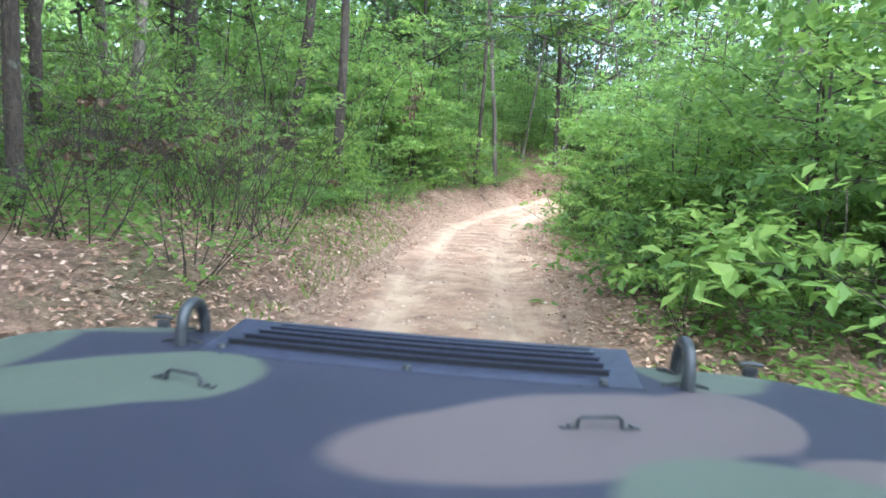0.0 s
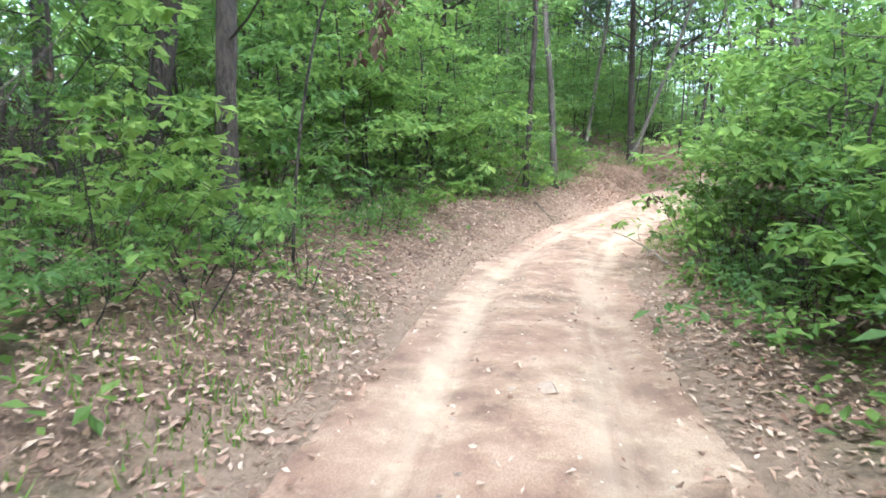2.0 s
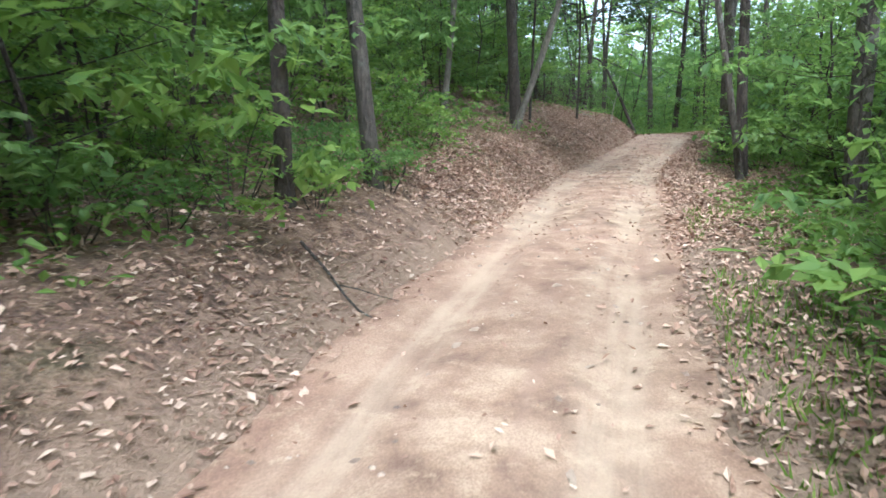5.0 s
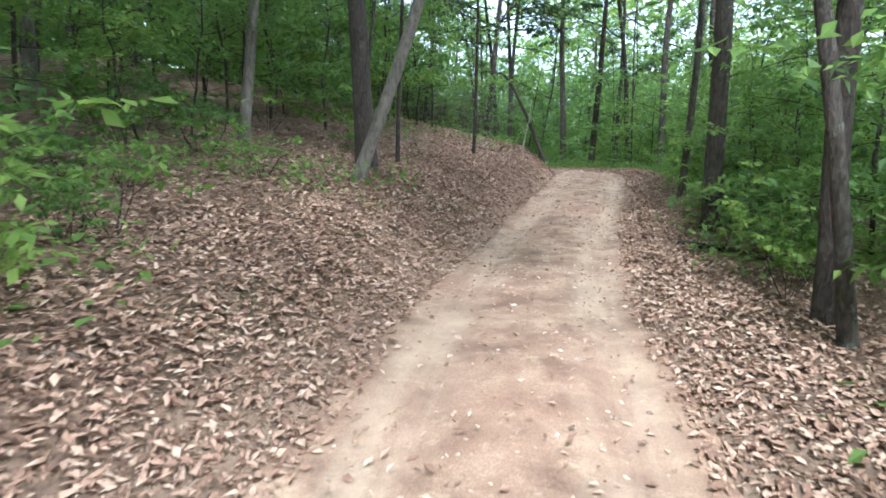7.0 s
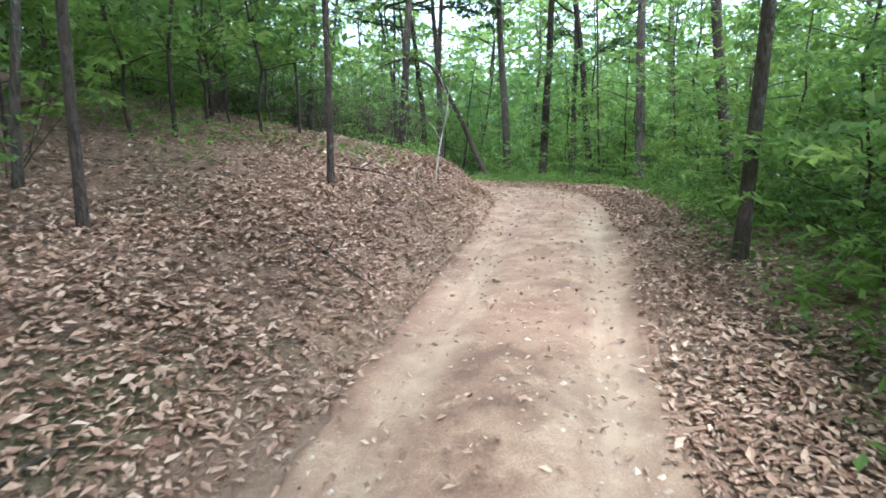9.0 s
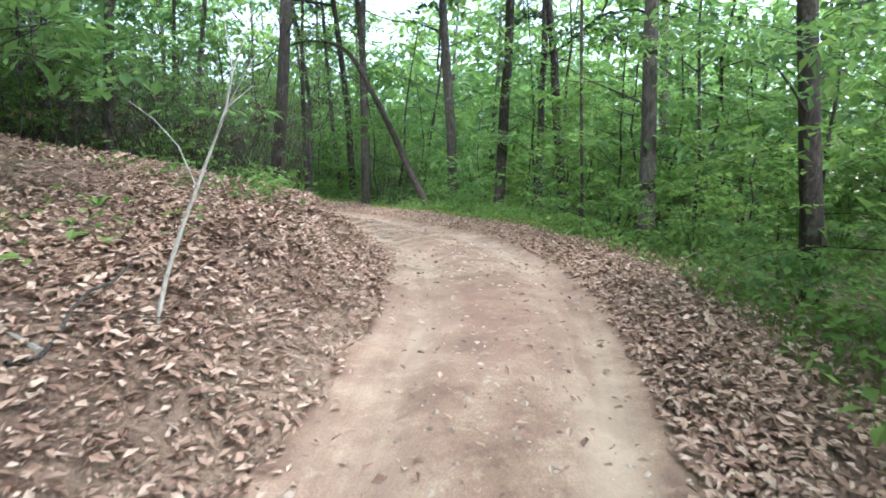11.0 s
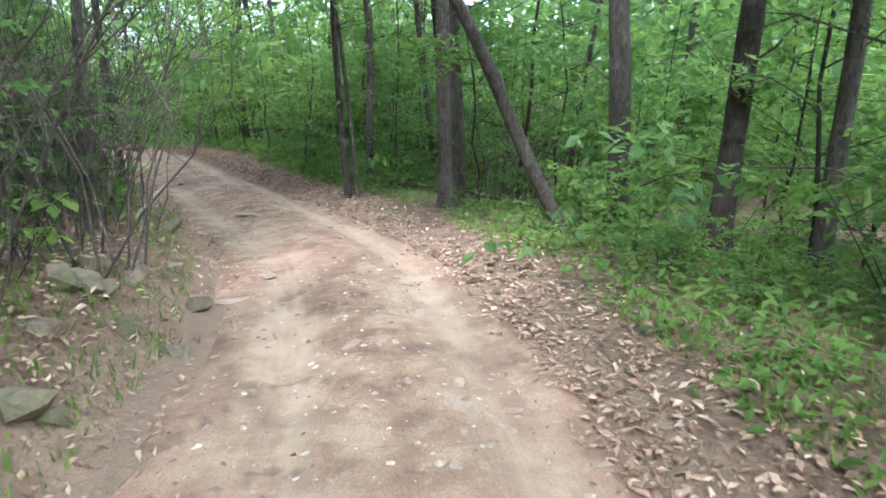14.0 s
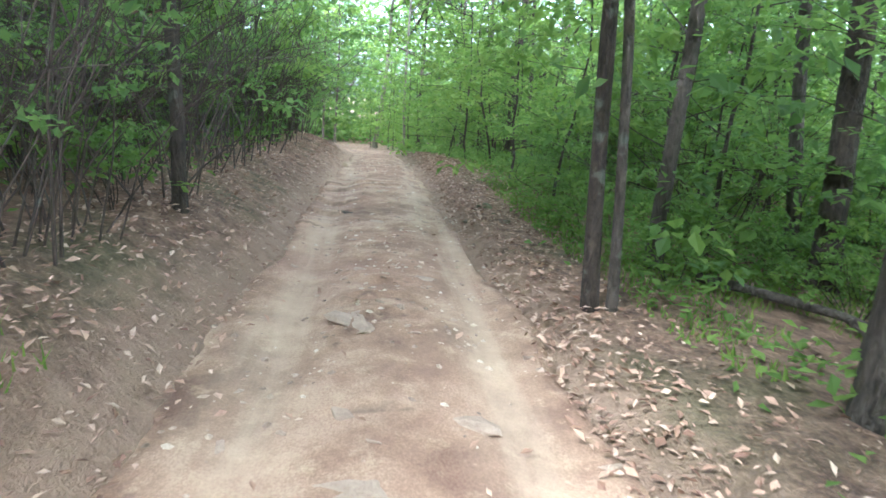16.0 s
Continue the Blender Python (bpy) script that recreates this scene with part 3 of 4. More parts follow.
def tree(x, y, radius, bark, crown, seed, lean=(0, 0), bend=(0, 0), height=14.0, shift=1.0):
    """A forest tree: tapered trunk with root flare, limbs and a leafy crown."""
    rng = np.random.default_rng(seed)
    root = new("tree")
    root.location = (x, y, rest(x, y))
    line = trunk_line(height, lean, bend, rng)
    h = np.linspace(0, 1, len(line))
    fine = np.linspace(0, 1, 26) ** 1.3
    line = np.stack([np.interp(fine, h, line[:, k]) for k in range(3)], 1)
    r = radius * (1 - 0.72 * fine) + radius * 0.55 * np.exp(-fine * height / 0.28)
    tubes = Tubes()
    tubes.add(line, r, 11, rng, 0.10)
    for k in range(5):                       # dead stubs and thin lower boughs
        i = rng.integers(7, 18)
        a = rng.random() * 6.28
        tips = []
        limb(tubes, line[i], (math.cos(a), math.sin(a), 0.25), 0.5 + 1.6 * rng.random(), radius * 0.12 + 0.006, rng, tips, 2)
    part("trunk", tubes.mesh("trunk", BARKS[bark][0]), None, root)
    if sunny(x, y) < 1:
        crown = 3
    limbs, leaves = CROWNS[crown]
    turn = rng.random() * 6.28
    size = (0.85 + 0.4 * rng.random()) * (0.7 if sunny(x, y) < 1 else 1.0)
    lift = 2.2 if abs(along([x], [y])[1][0]) < 5.5 else 0.0      # boughs over the road hang clear of it
    top = line[np.argmin(abs(line[:, 2] - 8.0))]
    for name, me in (("branchwork", limbs), ("crown", leaves)):
        ob = part(name, me, None, root)
        ob.matrix_basis = Matrix.Translation((top[0] * 0.8, top[1] * 0.8, lift)) @ Matrix.Rotation(turn, 4, "Z") @ Matrix.Diagonal((size, size, 1.0 * shift, 1))
    return tagged(root, f"forest tree, {BARKS[bark][1]}, {FOLIAGE[crown]}", "tree", "forest trees")


for n, (x, y, radius, bark, crown, lx, ly, bx, by) in enumerate(TREES):
    at_s, at_d, _ = along([x], [y])
    if 42 < at_s[0] < 54 and 1 < at_d[0] < 9:      # the gap in the canopy over the bend
        crown = 3
    tree(x, y, radius, bark, crown, 100 + n, (lx, ly), (bx, by), 13.0 + (n % 5))



def arched_tree():
    """An old pine that leans out over the road and arches, with long bare side limbs."""
    rng = np.random.default_rng(88)
    x, y = 18.03, 53.5
    root = new("leaning_tree")
    root.location = (x, y, rest(x, y))
    way = np.array([-0.957, 0.29, 0.0])                  # across the road
    bow = [(-0.05, -0.3), (0.0, 0.0), (0.55, 1.1), (1.12, 2.4), (1.5, 3.15), (2.0, 4.1), (2.42, 4.6), (3.3, 4.75), (4.2, 4.45), (4.7, 4.0)]
    line = np.array([way * a + np.array([0, 0, h]) for a, h in bow])
    fine = np.linspace(0, len(bow) - 1, 40)
    line = np.stack([np.interp(fine, np.arange(len(bow)), line[:, k]) for k in range(3)], 1)
    line[1:-1] = (line[:-2] + line[1:-1] + line[2:]) / 3
    r = np.interp(fine, [0, 1, 3, 5, 6, 9], [0.15, 0.100, 0.088, 0.068, 0.045, 0.010])
    tubes = Tubes()
    tubes.add(line, r, 10, rng, 0.10)
    part("trunk", tubes.mesh("trunk", BARK_DARK), None, root)
    tips = []
    for at, reach, up in ((16, 1.5, 0.0), (19, 1.9, 0.05), (22, 1.3, 0.35), (24, 1.6, 0.6), (13, 0.9, 0.1), (27, 1.2, 0.7), (30, 1.0, 0.5)):
        twig = Tubes()
        limb(twig, line[at], way + np.array([rng.normal(0, 0.3), rng.normal(0, 0.3), up]), reach, 0.018, rng, tips, 1)
        part("limb", twig.mesh("limb", BARK_GREY), None, root)
    c = sprays(tips + [(q, 0.3) for q in line[28:]], 900, rng, 0.5, 0.16)
    part("foliage", leaf_mesh("foliage", c, 0.10 + 0.09 * rng.random(len(c)), rng, LEAF_WARM), None, root)
    tagged(root, "grey leaning tree arching over the road with bare side limbs", "tree")


arched_tree()
RNG = np.random.default_rng(7)


def scatter(count, s_range, d_range, gap, taken, clear=2.6):
    """Random places beside the road, none nearer to another than gap."""
    out = []
    for _ in range(count * 12):
        if len(out) >= count:
            break
        x, y = place(RNG.uniform(*s_range), RNG.uniform(*d_range))
        _, d, _ = along([x], [y])
        if abs(d[0]) < clear or any((x - a) ** 2 + (y - b) ** 2 < gap * gap for a, b in taken):
            continue
        taken.append((x, y))
        out.append((float(x), float(y)))
    return out


TAKEN = [(t[0], t[1]) for t in TREES]
S_END = float(LINE_S[-1])
# first two groups: unseen trees added behind the start to cut the light
WOODS = scatter(22, (4, 31), (-9, 9), 2.2, TAKEN, 2.7) + scatter(18, (12, 31), (2.8, 11), 1.6, TAKEN, 2.8) + scatter(72, (31, S_END), (4.5, 20), 2.0, TAKEN, 4.2) + scatter(54, (31, S_END), (-30, -4.6), 2.0, TAKEN, 4.4) + scatter(8, (80, 98), (5, 11), 1.6, TAKEN, 4.4) + scatter(14, (88, 112), (4.6, 18), 1.8, TAKEN, 4.4)
WOODS += scatter(26, (S_END - 4, S_END + 0.1), (-9, 9), 2.0, TAKEN, 2.5)
WOODS += scatter(14, (37, 57), (6, 15), 1.6, TAKEN, 5.0)
WOODS += scatter(24, (98, 122), (-14, -4), 1.8, TAKEN, 3.6)
WOODS += [place(s, d) for s, d in ((80, 7.2), (84, 6.4), (88, 8.2), (92, 6.6))]
for n, (x, y) in enumerate(WOODS):
    at_s, at_d, _ = along([x], [y])
    if (43 < at_s[0] < 54 and 1 < at_d[0] < 8) or (58 < at_s[0] < 77 and at_d[0] > 6 and n % 2 == 0) or (at_s[0] > 76 and -24 < at_d[0] < -5 and n % 2 == 0):
        continue
    tree(x, y, float(RNG.uniform(0.06, 0.17)), ("dark", "grey", "grey", "dark", "pale")[n % 5], int(RNG.integers(0, 5)), 400 + n,
         (float(RNG.normal(0, 0.04)), float(RNG.normal(0, 0.04))), (float(RNG.normal(0, 0.02)), 0.0), float(RNG.uniform(11, 17)))


for n, (s, d) in enumerate(((93.5, 5.0), (98.5, 4.8), (103.0, 4.6), (107.0, 4.4))):
    x, y = place(s, d)
    tree(x, y, 0.10 + 0.02 * n, "dark", (1, 4)[n % 2], 700 + n, (0.02, -0.02), (0.0, 0.0), 13.0)


# ---------------------------------------------------------------- saplings and shrubs
def sapling_kit(seed, height, leaves, size, material):
    rng = np.random.default_rng(seed)
    tubes, tips = Tubes(), []
    n = 9
    line = np.stack([np.cumsum(rng.normal(0, 0.05, n)), np.cumsum(rng.normal(0, 0.05, n)), np.linspace(-0.1, height, n)], 1)
    line[:, :2] -= line[0, :2]
    tubes.add(line, np.linspace(0.028, 0.008, n) * height / 4, 6)
    for k in range(10):
        h = 0.16 + 0.8 * k / 10
        at = np.array([np.interp(h, np.linspace(0, 1, n), line[:, j]) for j in range(3)])
        a = k * 2.4 + rng.normal(0, 0.5)
        limb(tubes, at, (math.cos(a), math.sin(a), 0.22), height * 0.36 * (1.05 - 0.6 * h), 0.011 * height / 4, rng, tips, 1)
    c = sprays(tips, leaves, rng, 0.36 * height / 4 + 0.12, 0.12)
    c[:, 2] = np.maximum(c[:, 2], 0.12)
    return tubes.mesh("stem", BARK_DARK), leaf_mesh("foliage", c, size * (0.6 + 0.8 * rng.random(len(c))), rng, material, 0.3, 0.8)


def shrub_kit(seed, height, leaves, size, material):
    rng = np.random.default_rng(seed)
    tubes, tips = Tubes(), []
    for k in range(7):
        a = k * 0.9 + rng.normal(0, 0.3)
        limb(tubes, (0.05 * math.cos(a), 0.05 * math.sin(a), -0.08), (0.6 * math.cos(a), 0.6 * math.sin(a), 1.0), height * (0.7 + 0.5 * rng.random()), 0.009, rng, tips, 1)
    c = sprays(tips, leaves, rng, 0.22, 0.12)
    c[:, 2] = np.maximum(c[:, 2], 0.04)
    return tubes.mesh("stems", BARK_DARK), leaf_mesh("foliage", c, size * (0.6 + 0.8 * rng.random(len(c))), rng, material, 0.3, 0.7)


def bramble_kit(seed, height):
    rng = np.random.default_rng(seed)
    canes, tips = [], []
    for k in range(9):
        tubes = Tubes()
        a = k * 0.73 + rng.normal(0, 0.3)
        limb(tubes, (0.12 * math.cos(a), 0.12 * math.sin(a), -0.05), (0.5 * math.cos(a), 0.5 * math.sin(a), 1.0), height * (0.6 + 0.6 * rng.random()), 0.006, rng, tips, 1)
        canes.append(tubes.mesh("cane", BARK_DARK))
    c = sprays(tips, 28, rng, 0.2, 0.15)
    return canes, leaf_mesh("foliage", c, 0.05 + 0.04 * rng.random(len(c)), rng, WITHERED, 0.5, 0.4)


def leafy(name, kit, label, category, group):
    root = new(name)
    for cane in kit[0] if isinstance(kit[0], list) else ():
        part("cane", cane, None, root)
    if not isinstance(kit[0], list):
        tagged(part("stem", kit[0], None, root), kind="" if category == "sapling" else "stuff")
    part("foliage", kit[1], None, root)
    root["tall"] = max(v.co.z for v in kit[1].vertices)
    return tagged(root, label, category, group)


SAPLINGS = [
    leafy("sapling", sapling_kit(21, 4.2, 1100, 0.135, LEAF_LOW), "young broadleaf tree with layered bright green leaves", "sapling", "saplings in the underwood"),
    leafy("sapling", sapling_kit(22, 3.2, 1000, 0.122, LEAF_WARM), "thin young tree with yellow-green leaf sprays", "sapling", "saplings in the underwood"),
    leafy("sapling", sapling_kit(23, 5.4, 1300, 0.145, LEAF_COOL), "slender young tree with deep green leaves", "sapling", "saplings in the underwood"),
    leafy("sapling", sapling_kit(24, 2.4, 800, 0.115, LEAF_COOL), "small dark-leaved sapling with low side twigs", "sapling", "saplings in the underwood"),
]
SHRUBS = [
    leafy("shrub", shrub_kit(31, 0.9, 480, 0.10, LEAF_LOW), "low green woodland shrub with small leaves", "shrub", "shrubs on the forest floor"),
    leafy("shrub", shrub_kit(32, 0.6, 420, 0.09, LEAF_COOL), "dark green ground shrub on the leafy floor", "shrub", "shrubs on the forest floor"),
    leafy("shrub", shrub_kit(33, 1.3, 620, 0.11, LEAF_WARM), "yellow-green bush with fresh leaves", "shrub", "shrubs on the forest floor"),
]


def plant(kinds, spots, low, high, first):
    """Sets copies at the given spots; the first of each kind takes a spot itself."""
    for n, (x, y) in enumerate(spots):
        ob = kinds[n % len(kinds)]
        k = RNG.uniform(low, high)
        room = abs(along([x], [y])[1][0]) - 1.5          # boughs do not reach far over the road
        k = min(k, max(0.3, room / (0.55 * ob["tall"])))
        m = pose(x, y, rest(x, y), RNG.normal(0, 4), RNG.normal(0, 4), RNG.uniform(0, 360))
        thing = ob if n < len(kinds) and first else copy_thing(ob, m)
        thing.matrix_basis = m @ Matrix.Diagonal((k, k, k * RNG.uniform(0.85, 1.15), 1))


def thicket_kit(seed, height):
    """A man-high tangle of leafless suckers with a few late leaves."""
    rng = np.random.default_rng(seed)
    tubes, tips = Tubes(), []
    for k in range(11):
        a, r = k * 0.8 + rng.normal(0, 0.4), 0.5 * rng.random()
        limb(tubes, (r * math.cos(a), r * math.sin(a), -0.05), (0.35 * math.cos(a), 0.35 * math.sin(a), 1.0), height * (0.6 + 0.5 * rng.random()), 0.010, rng, tips, 0)
    c = sprays(tips, 160, rng, 0.3, 0.25)
    return tubes.mesh("stems", BARK_BRUSH), leaf_mesh("foliage", c, 0.05 + 0.05 * rng.random(len(c)), rng, LEAF_COOL, 0.4, 0.5)


THICKETS = [
    leafy("thicket", thicket_kit(45, 1.9), "tall brown tangle of bare suckers on the shaded bank", "bush", "brown thickets"),
    leafy("thicket", thicket_kit(46, 1.5), "dull brown thicket of thin twigs with few leaves", "bush", "brown thickets"),
]
for bush in THICKETS:
    bush["tall"] = 0.9                    # grows straight up, so may stand near the road
BRAMBLES = [
    leafy("bramble", bramble_kit(41, 1.3), "tangle of bare brown stems with withered leaves", "bush", "bare bushes on the bank"),
    leafy("bramble", bramble_kit(42, 0.9), "low tangle of dry grey twigs", "bush", "bare bushes on the bank"),
]
SPOTS = []
SPOT_LIST = []
for s0, s1, d0, d1, count in SAPLING_BEDS:
    SPOT_LIST += scatter(count, (s0, s1), (d0, d1), 0.8, SPOTS, 3.2)


def beside(spot):
    at_s, at_d, _ = along([spot[0]], [spot[1]])
    return abs(at_d[0]) + max(0.0, at_s[0] - 100.0) + max(0.0, 33.0 - at_s[0])


def underwood(spots):
    """The saplings that stand deeper in the woods, as one mass of stems and one of leaves."""
    stems, sheets, bases = [[], [], 0], [[], [], 0], []
    for ob in SAPLINGS:
        pair = []
        for name, every in (("stem", 1), ("foliage", 2)):
            me = next(c.data for c in ob.children if c.name.startswith(name))
            co = np.empty(len(me.vertices) * 3, np.float32)
            me.vertices.foreach_get("co", co)
            k = len(me.polygons[0].vertices)
            fa = np.empty(len(me.polygons) * k, np.int32)
            me.polygons.foreach_get("vertices", fa)
            co, fa = co.reshape(-1, 3), fa.reshape(-1, k)
            if every == 2:                   # half of the leaves, each a third larger
                co = co.reshape(-1, 4, 3)[::2]
                mid = co.mean(1, keepdims=True)
                co = (mid + (co - mid) * 1.35).reshape(-1, 3)
                n = np.arange(len(co) // 4)[:, None] * 4
                fa = np.concatenate([n + [0, 1, 2], n + [0, 2, 3]])
            pair.append((co, fa))
        bases.append(pair)
    for n, (x, y) in enumerate(spots):
        k, a = RNG.uniform(0.75, 1.3), RNG.uniform(0, 6.28)
        turn = np.array([[math.cos(a), -math.sin(a), 0], [math.sin(a), math.cos(a), 0], [0, 0, 1]]) * k
        for (co, fa), into in zip(bases[n % len(bases)], (stems, sheets)):
            if into is stems and n % 2:      # every other stem is lost in the leaves
                continue
            into[0].append(co @ turn.T + np.array([x, y, rest(x, y)]))
            into[1].append(fa + into[2])
            into[2] += len(co)
    wood = new("underwood", mesh_of("underwood", np.concatenate(sheets[0]), np.concatenate(sheets[1]), LEAF_LOW, False))
    tagged(wood, "mass of young green trees deeper in the woods", "undergrowth", kind="stuff")
    part("stems", mesh_of("stems", np.concatenate(stems[0]), np.concatenate(stems[1]), BARK_DARK), None, wood)


SPOT_LIST.sort(key=beside)
plant(SAPLINGS, SPOT_LIST[:280], 0.8, 1.3, True)
underwood(SPOT_LIST[280:])
# saplings that lean in over the bend and the lane beyond it: along, across, kind, size
for n, (s, d, kind, k) in enumerate(LEANING):
    x, y = place(s, d)
    SPOTS.append((x, y))
    copy_thing(SAPLINGS[kind], pose(x, y, rest(x, y), 0, 0, 77 * n)).scale = (k, k, k)
SPOT_LIST = []
for s0, s1, d0, d1, count in SHRUB_BEDS:
    SPOT_LIST += scatter(count, (s0, s1), (d0, d1), 0.45, SPOTS, 2.0)
plant(SHRUBS, SPOT_LIST, 0.6, 1.2, True)
SPOT_LIST = scatter(32, (80, 100), (-5.5, -2.4), 0.5, SPOTS, 2.3) + scatter(18, (82, 100), (2.1, 4.5), 0.5, SPOTS, 2.1)
SPOT_LIST += scatter(22, (38, 56), (2.1, 4.2), 0.5, SPOTS, 2.1) + scatter(6, (56, 66), (2.6, 6.5), 0.5, SPOTS, 2.5)
plant(SHRUBS[:2], SPOT_LIST, 0.45, 0.85, False)
SPOT_LIST = []
for s0, s1, d0, d1, count in BRAMBLE_BEDS:
    SPOT_LIST += scatter(count, (s0, s1), (d0, d1), 0.3, SPOTS, 1.9)
plant(BRAMBLES, SPOT_LIST, 0.7, 1.6, True)
SPOT_LIST = []
for s0, s1, d0, d1, count in THICKET_BEDS:
    SPOT_LIST += scatter(count, (s0, s1), (d0, d1), 0.45, SPOTS, 2.1)
plant(THICKETS, SPOT_LIST, 0.8, 1.35, True)

# young maples whose large leaves hang out over the verge
MAPLE = leafy("maple_sapling", sapling_kit(25, 3.6, 640, 0.165, LEAF_WARM), "young maple with large bright green leaves by the verge", "sapling", "young maples")
for n, (s, d) in enumerate(((50.4, 3.4), (50.0, -3.9), (44.4, -3.3), (47.0, -3.1))):
    x, y = place(s, d)
    m = pose(x, y, rest(x, y), 0, 0, 70 * n)
    thing = copy_thing(MAPLE, m) if n else MAPLE
    thing.matrix_basis = m


def withered_sapling(s, d):
    rng = np.random.default_rng(77)
    x, y = place(s, d)
    root = new("withered_sapling")
    root.location = (x, y, rest(x, y))
    tx, ty = place(s, d - 1.0)
    ox, oy = tx - x, ty - y
    u = np.linspace(0, 1, 12)
    arch = np.stack([ox * u ** 1.6, oy * u ** 1.6, 3.2 * np.sin(u * 1.75)], 1)
    tubes = Tubes()
    tubes.add(arch, np.linspace(0.02, 0.006, 12), 6)
    part("stem", tubes.mesh("stem", BARK_DARK), None, root)
    tubes = Tubes()
    drop = arch[-1] + np.stack([0.05 * np.sin(u * 5), 0 * u, -0.95 * u], 1)
    tubes.add(drop, np.linspace(0.006, 0.003, 12), 4)
    part("twig", tubes.mesh("twig", BARK_DARK), None, root)
    c = drop[rng.integers(2, 12, 70)] + rng.normal(0, 0.09, (70, 3))
    part("foliage", leaf_mesh("foliage", c, 0.09 + 0.05 * rng.random(70), rng, WITHERED, 1.1, 0.3), None, root, "withered dark brown hanging leaves")
    tagged(root, "arched thin sapling with a hanging spray of dead leaves", "sapling")


withered_sapling(41.9, 2.6)


# ---------------------------------------------------------------- far woods, litter, grass
def far_woods():
    rng = np.random.default_rng(51)
    n = 180000
    s, d = rng.uniform(-10, S_END + 1, n), rng.choice([-1, 1], n) * rng.uniform(15, 60, n)
    seen = rng.random(n) < 0.32                # the slope below the road, which lies open to view
    s, d = np.where(seen, rng.uniform(62, S_END, n), s), np.where(seen, rng.uniform(-42, -13, n), d)
    x, y = place(s, d)
    ahead = rng.random(n) < 0.30
    end, way = LINE[-1, :2], LINE_T[-1]
    a, r = rng.uniform(-1.4, 1.4, n), rng.uniform(9, 40, n)
    turn = math.atan2(way[1], way[0])
    x = np.where(ahead, end[0] + r * np.cos(turn + a), x)
    y = np.where(ahead, end[1] + r * np.sin(turn + a), y)
    _, far, _ = along(x, y)
    keep = np.abs(far) > 5
    x, y = x[keep], y[keep]
    z = ground_height(x, y) + rng.random(len(x)) ** 1.3 * np.where(seen[keep] & ~ahead[keep], 8.5, 17.0)
    hub = np.stack([x, y, z], 1)[: len(x) // 8].repeat(8, 0)
    c = hub + rng.normal(0, 1, hub.shape) * np.array([0.9, 0.9, 0.5])
    ob = new("far_woods", leaf_mesh("far_woods", c, 0.55 + 0.5 * rng.random(len(c)), rng, LEAF_COOL))
    tagged(ob, "distant green forest foliage behind the trees", "foliage", kind="stuff")


def leaf_litter():
    rng = np.random.default_rng(61)
    n = 230000
    s = np.where(rng.random(n) < 0.42, rng.uniform(54, 77, n), rng.uniform(31, 101, n))
    left = rng.random(n) < 0.66
    d = np.where(left, 0.95 + rng.gamma(1.6, 1.15, n), -0.95 - rng.gamma(1.6, np.where(s > 70, 0.34, 0.75), n))
    few = rng.random(n) < 0.02
    d = np.where(few, rng.uniform(-1.3, 1.3, n), d)
    x, y = place(s, d)
    edge_here = np.where(d > 0, edge(s, 1.0), edge(s, 9.0))
    clump = fbm(x * 0.8, y * 0.8, 71)
    keep = ((s < 76) | ((d < 0) & (s < 84)) | (rng.random(n) < 0.55)) & (few | (np.abs(d) > edge_here - 0.5 * rng.random(n) ** 2)) & (clump + rng.random(n) * 1.2 > -0.02)
    x, y, s, d = x[keep], y[keep], s[keep], d[keep]
    z = np.where(np.abs(d) < 1.4, np.maximum(ground_height(x, y), road_height(s, d, along(x, y)[2])), ground_height(x, y)) + 0.012 + 0.03 * rng.random(len(x))
    me = leaf_mesh("leaf_litter", np.stack([x, y, z], 1), 0.032 + 0.06 * rng.random(len(x)) ** 1.5, rng, LITTER, 0.0, 0.72, 0.5)
    tagged(new("leaf_litter", me), "dry tan and brown fallen oak leaves along the road", "leaves", kind="stuff")


def grass():
    rng = np.random.default_rng(67)
    xs, ys = [], []
    for s0, s1, d0, d1, n in GRASS_BEDS:
        s, d = rng.uniform(s0, s1, n), rng.uniform(d0, d1, n)
        keep = fbm(s * 0.9, d * 0.9, 81) > -0.25
        x, y = place(s[keep], d[keep])
        xs.append(x), ys.append(y)
    x, y = np.concatenate(xs), np.concatenate(ys)
    n = len(x)
    z = ground_height(x, y) - 0.01
    a, h = rng.random(n) * 6.28, 0.04 + 0.11 * rng.random(n) ** 2
    w = 0.006 + 0.006 * rng.random(n)
    tilt = rng.normal(0, 0.35, (n, 2)) * h[:, None]
    b = np.stack([x, y, z], 1)
    side = np.stack([np.cos(a) * w, np.sin(a) * w, 0 * a], 1)
    tip = b + np.stack([tilt[:, 0], tilt[:, 1], h], 1)
    v = np.stack([b - side, b + side, tip], 1).reshape(-1, 3)
    me = mesh_of("grass", v, np.arange(3 * n).reshape(-1, 3), GRASS, False)
    tagged(new("grass", me), "short yellow-green grass and moss on the verge", "grass", kind="stuff")


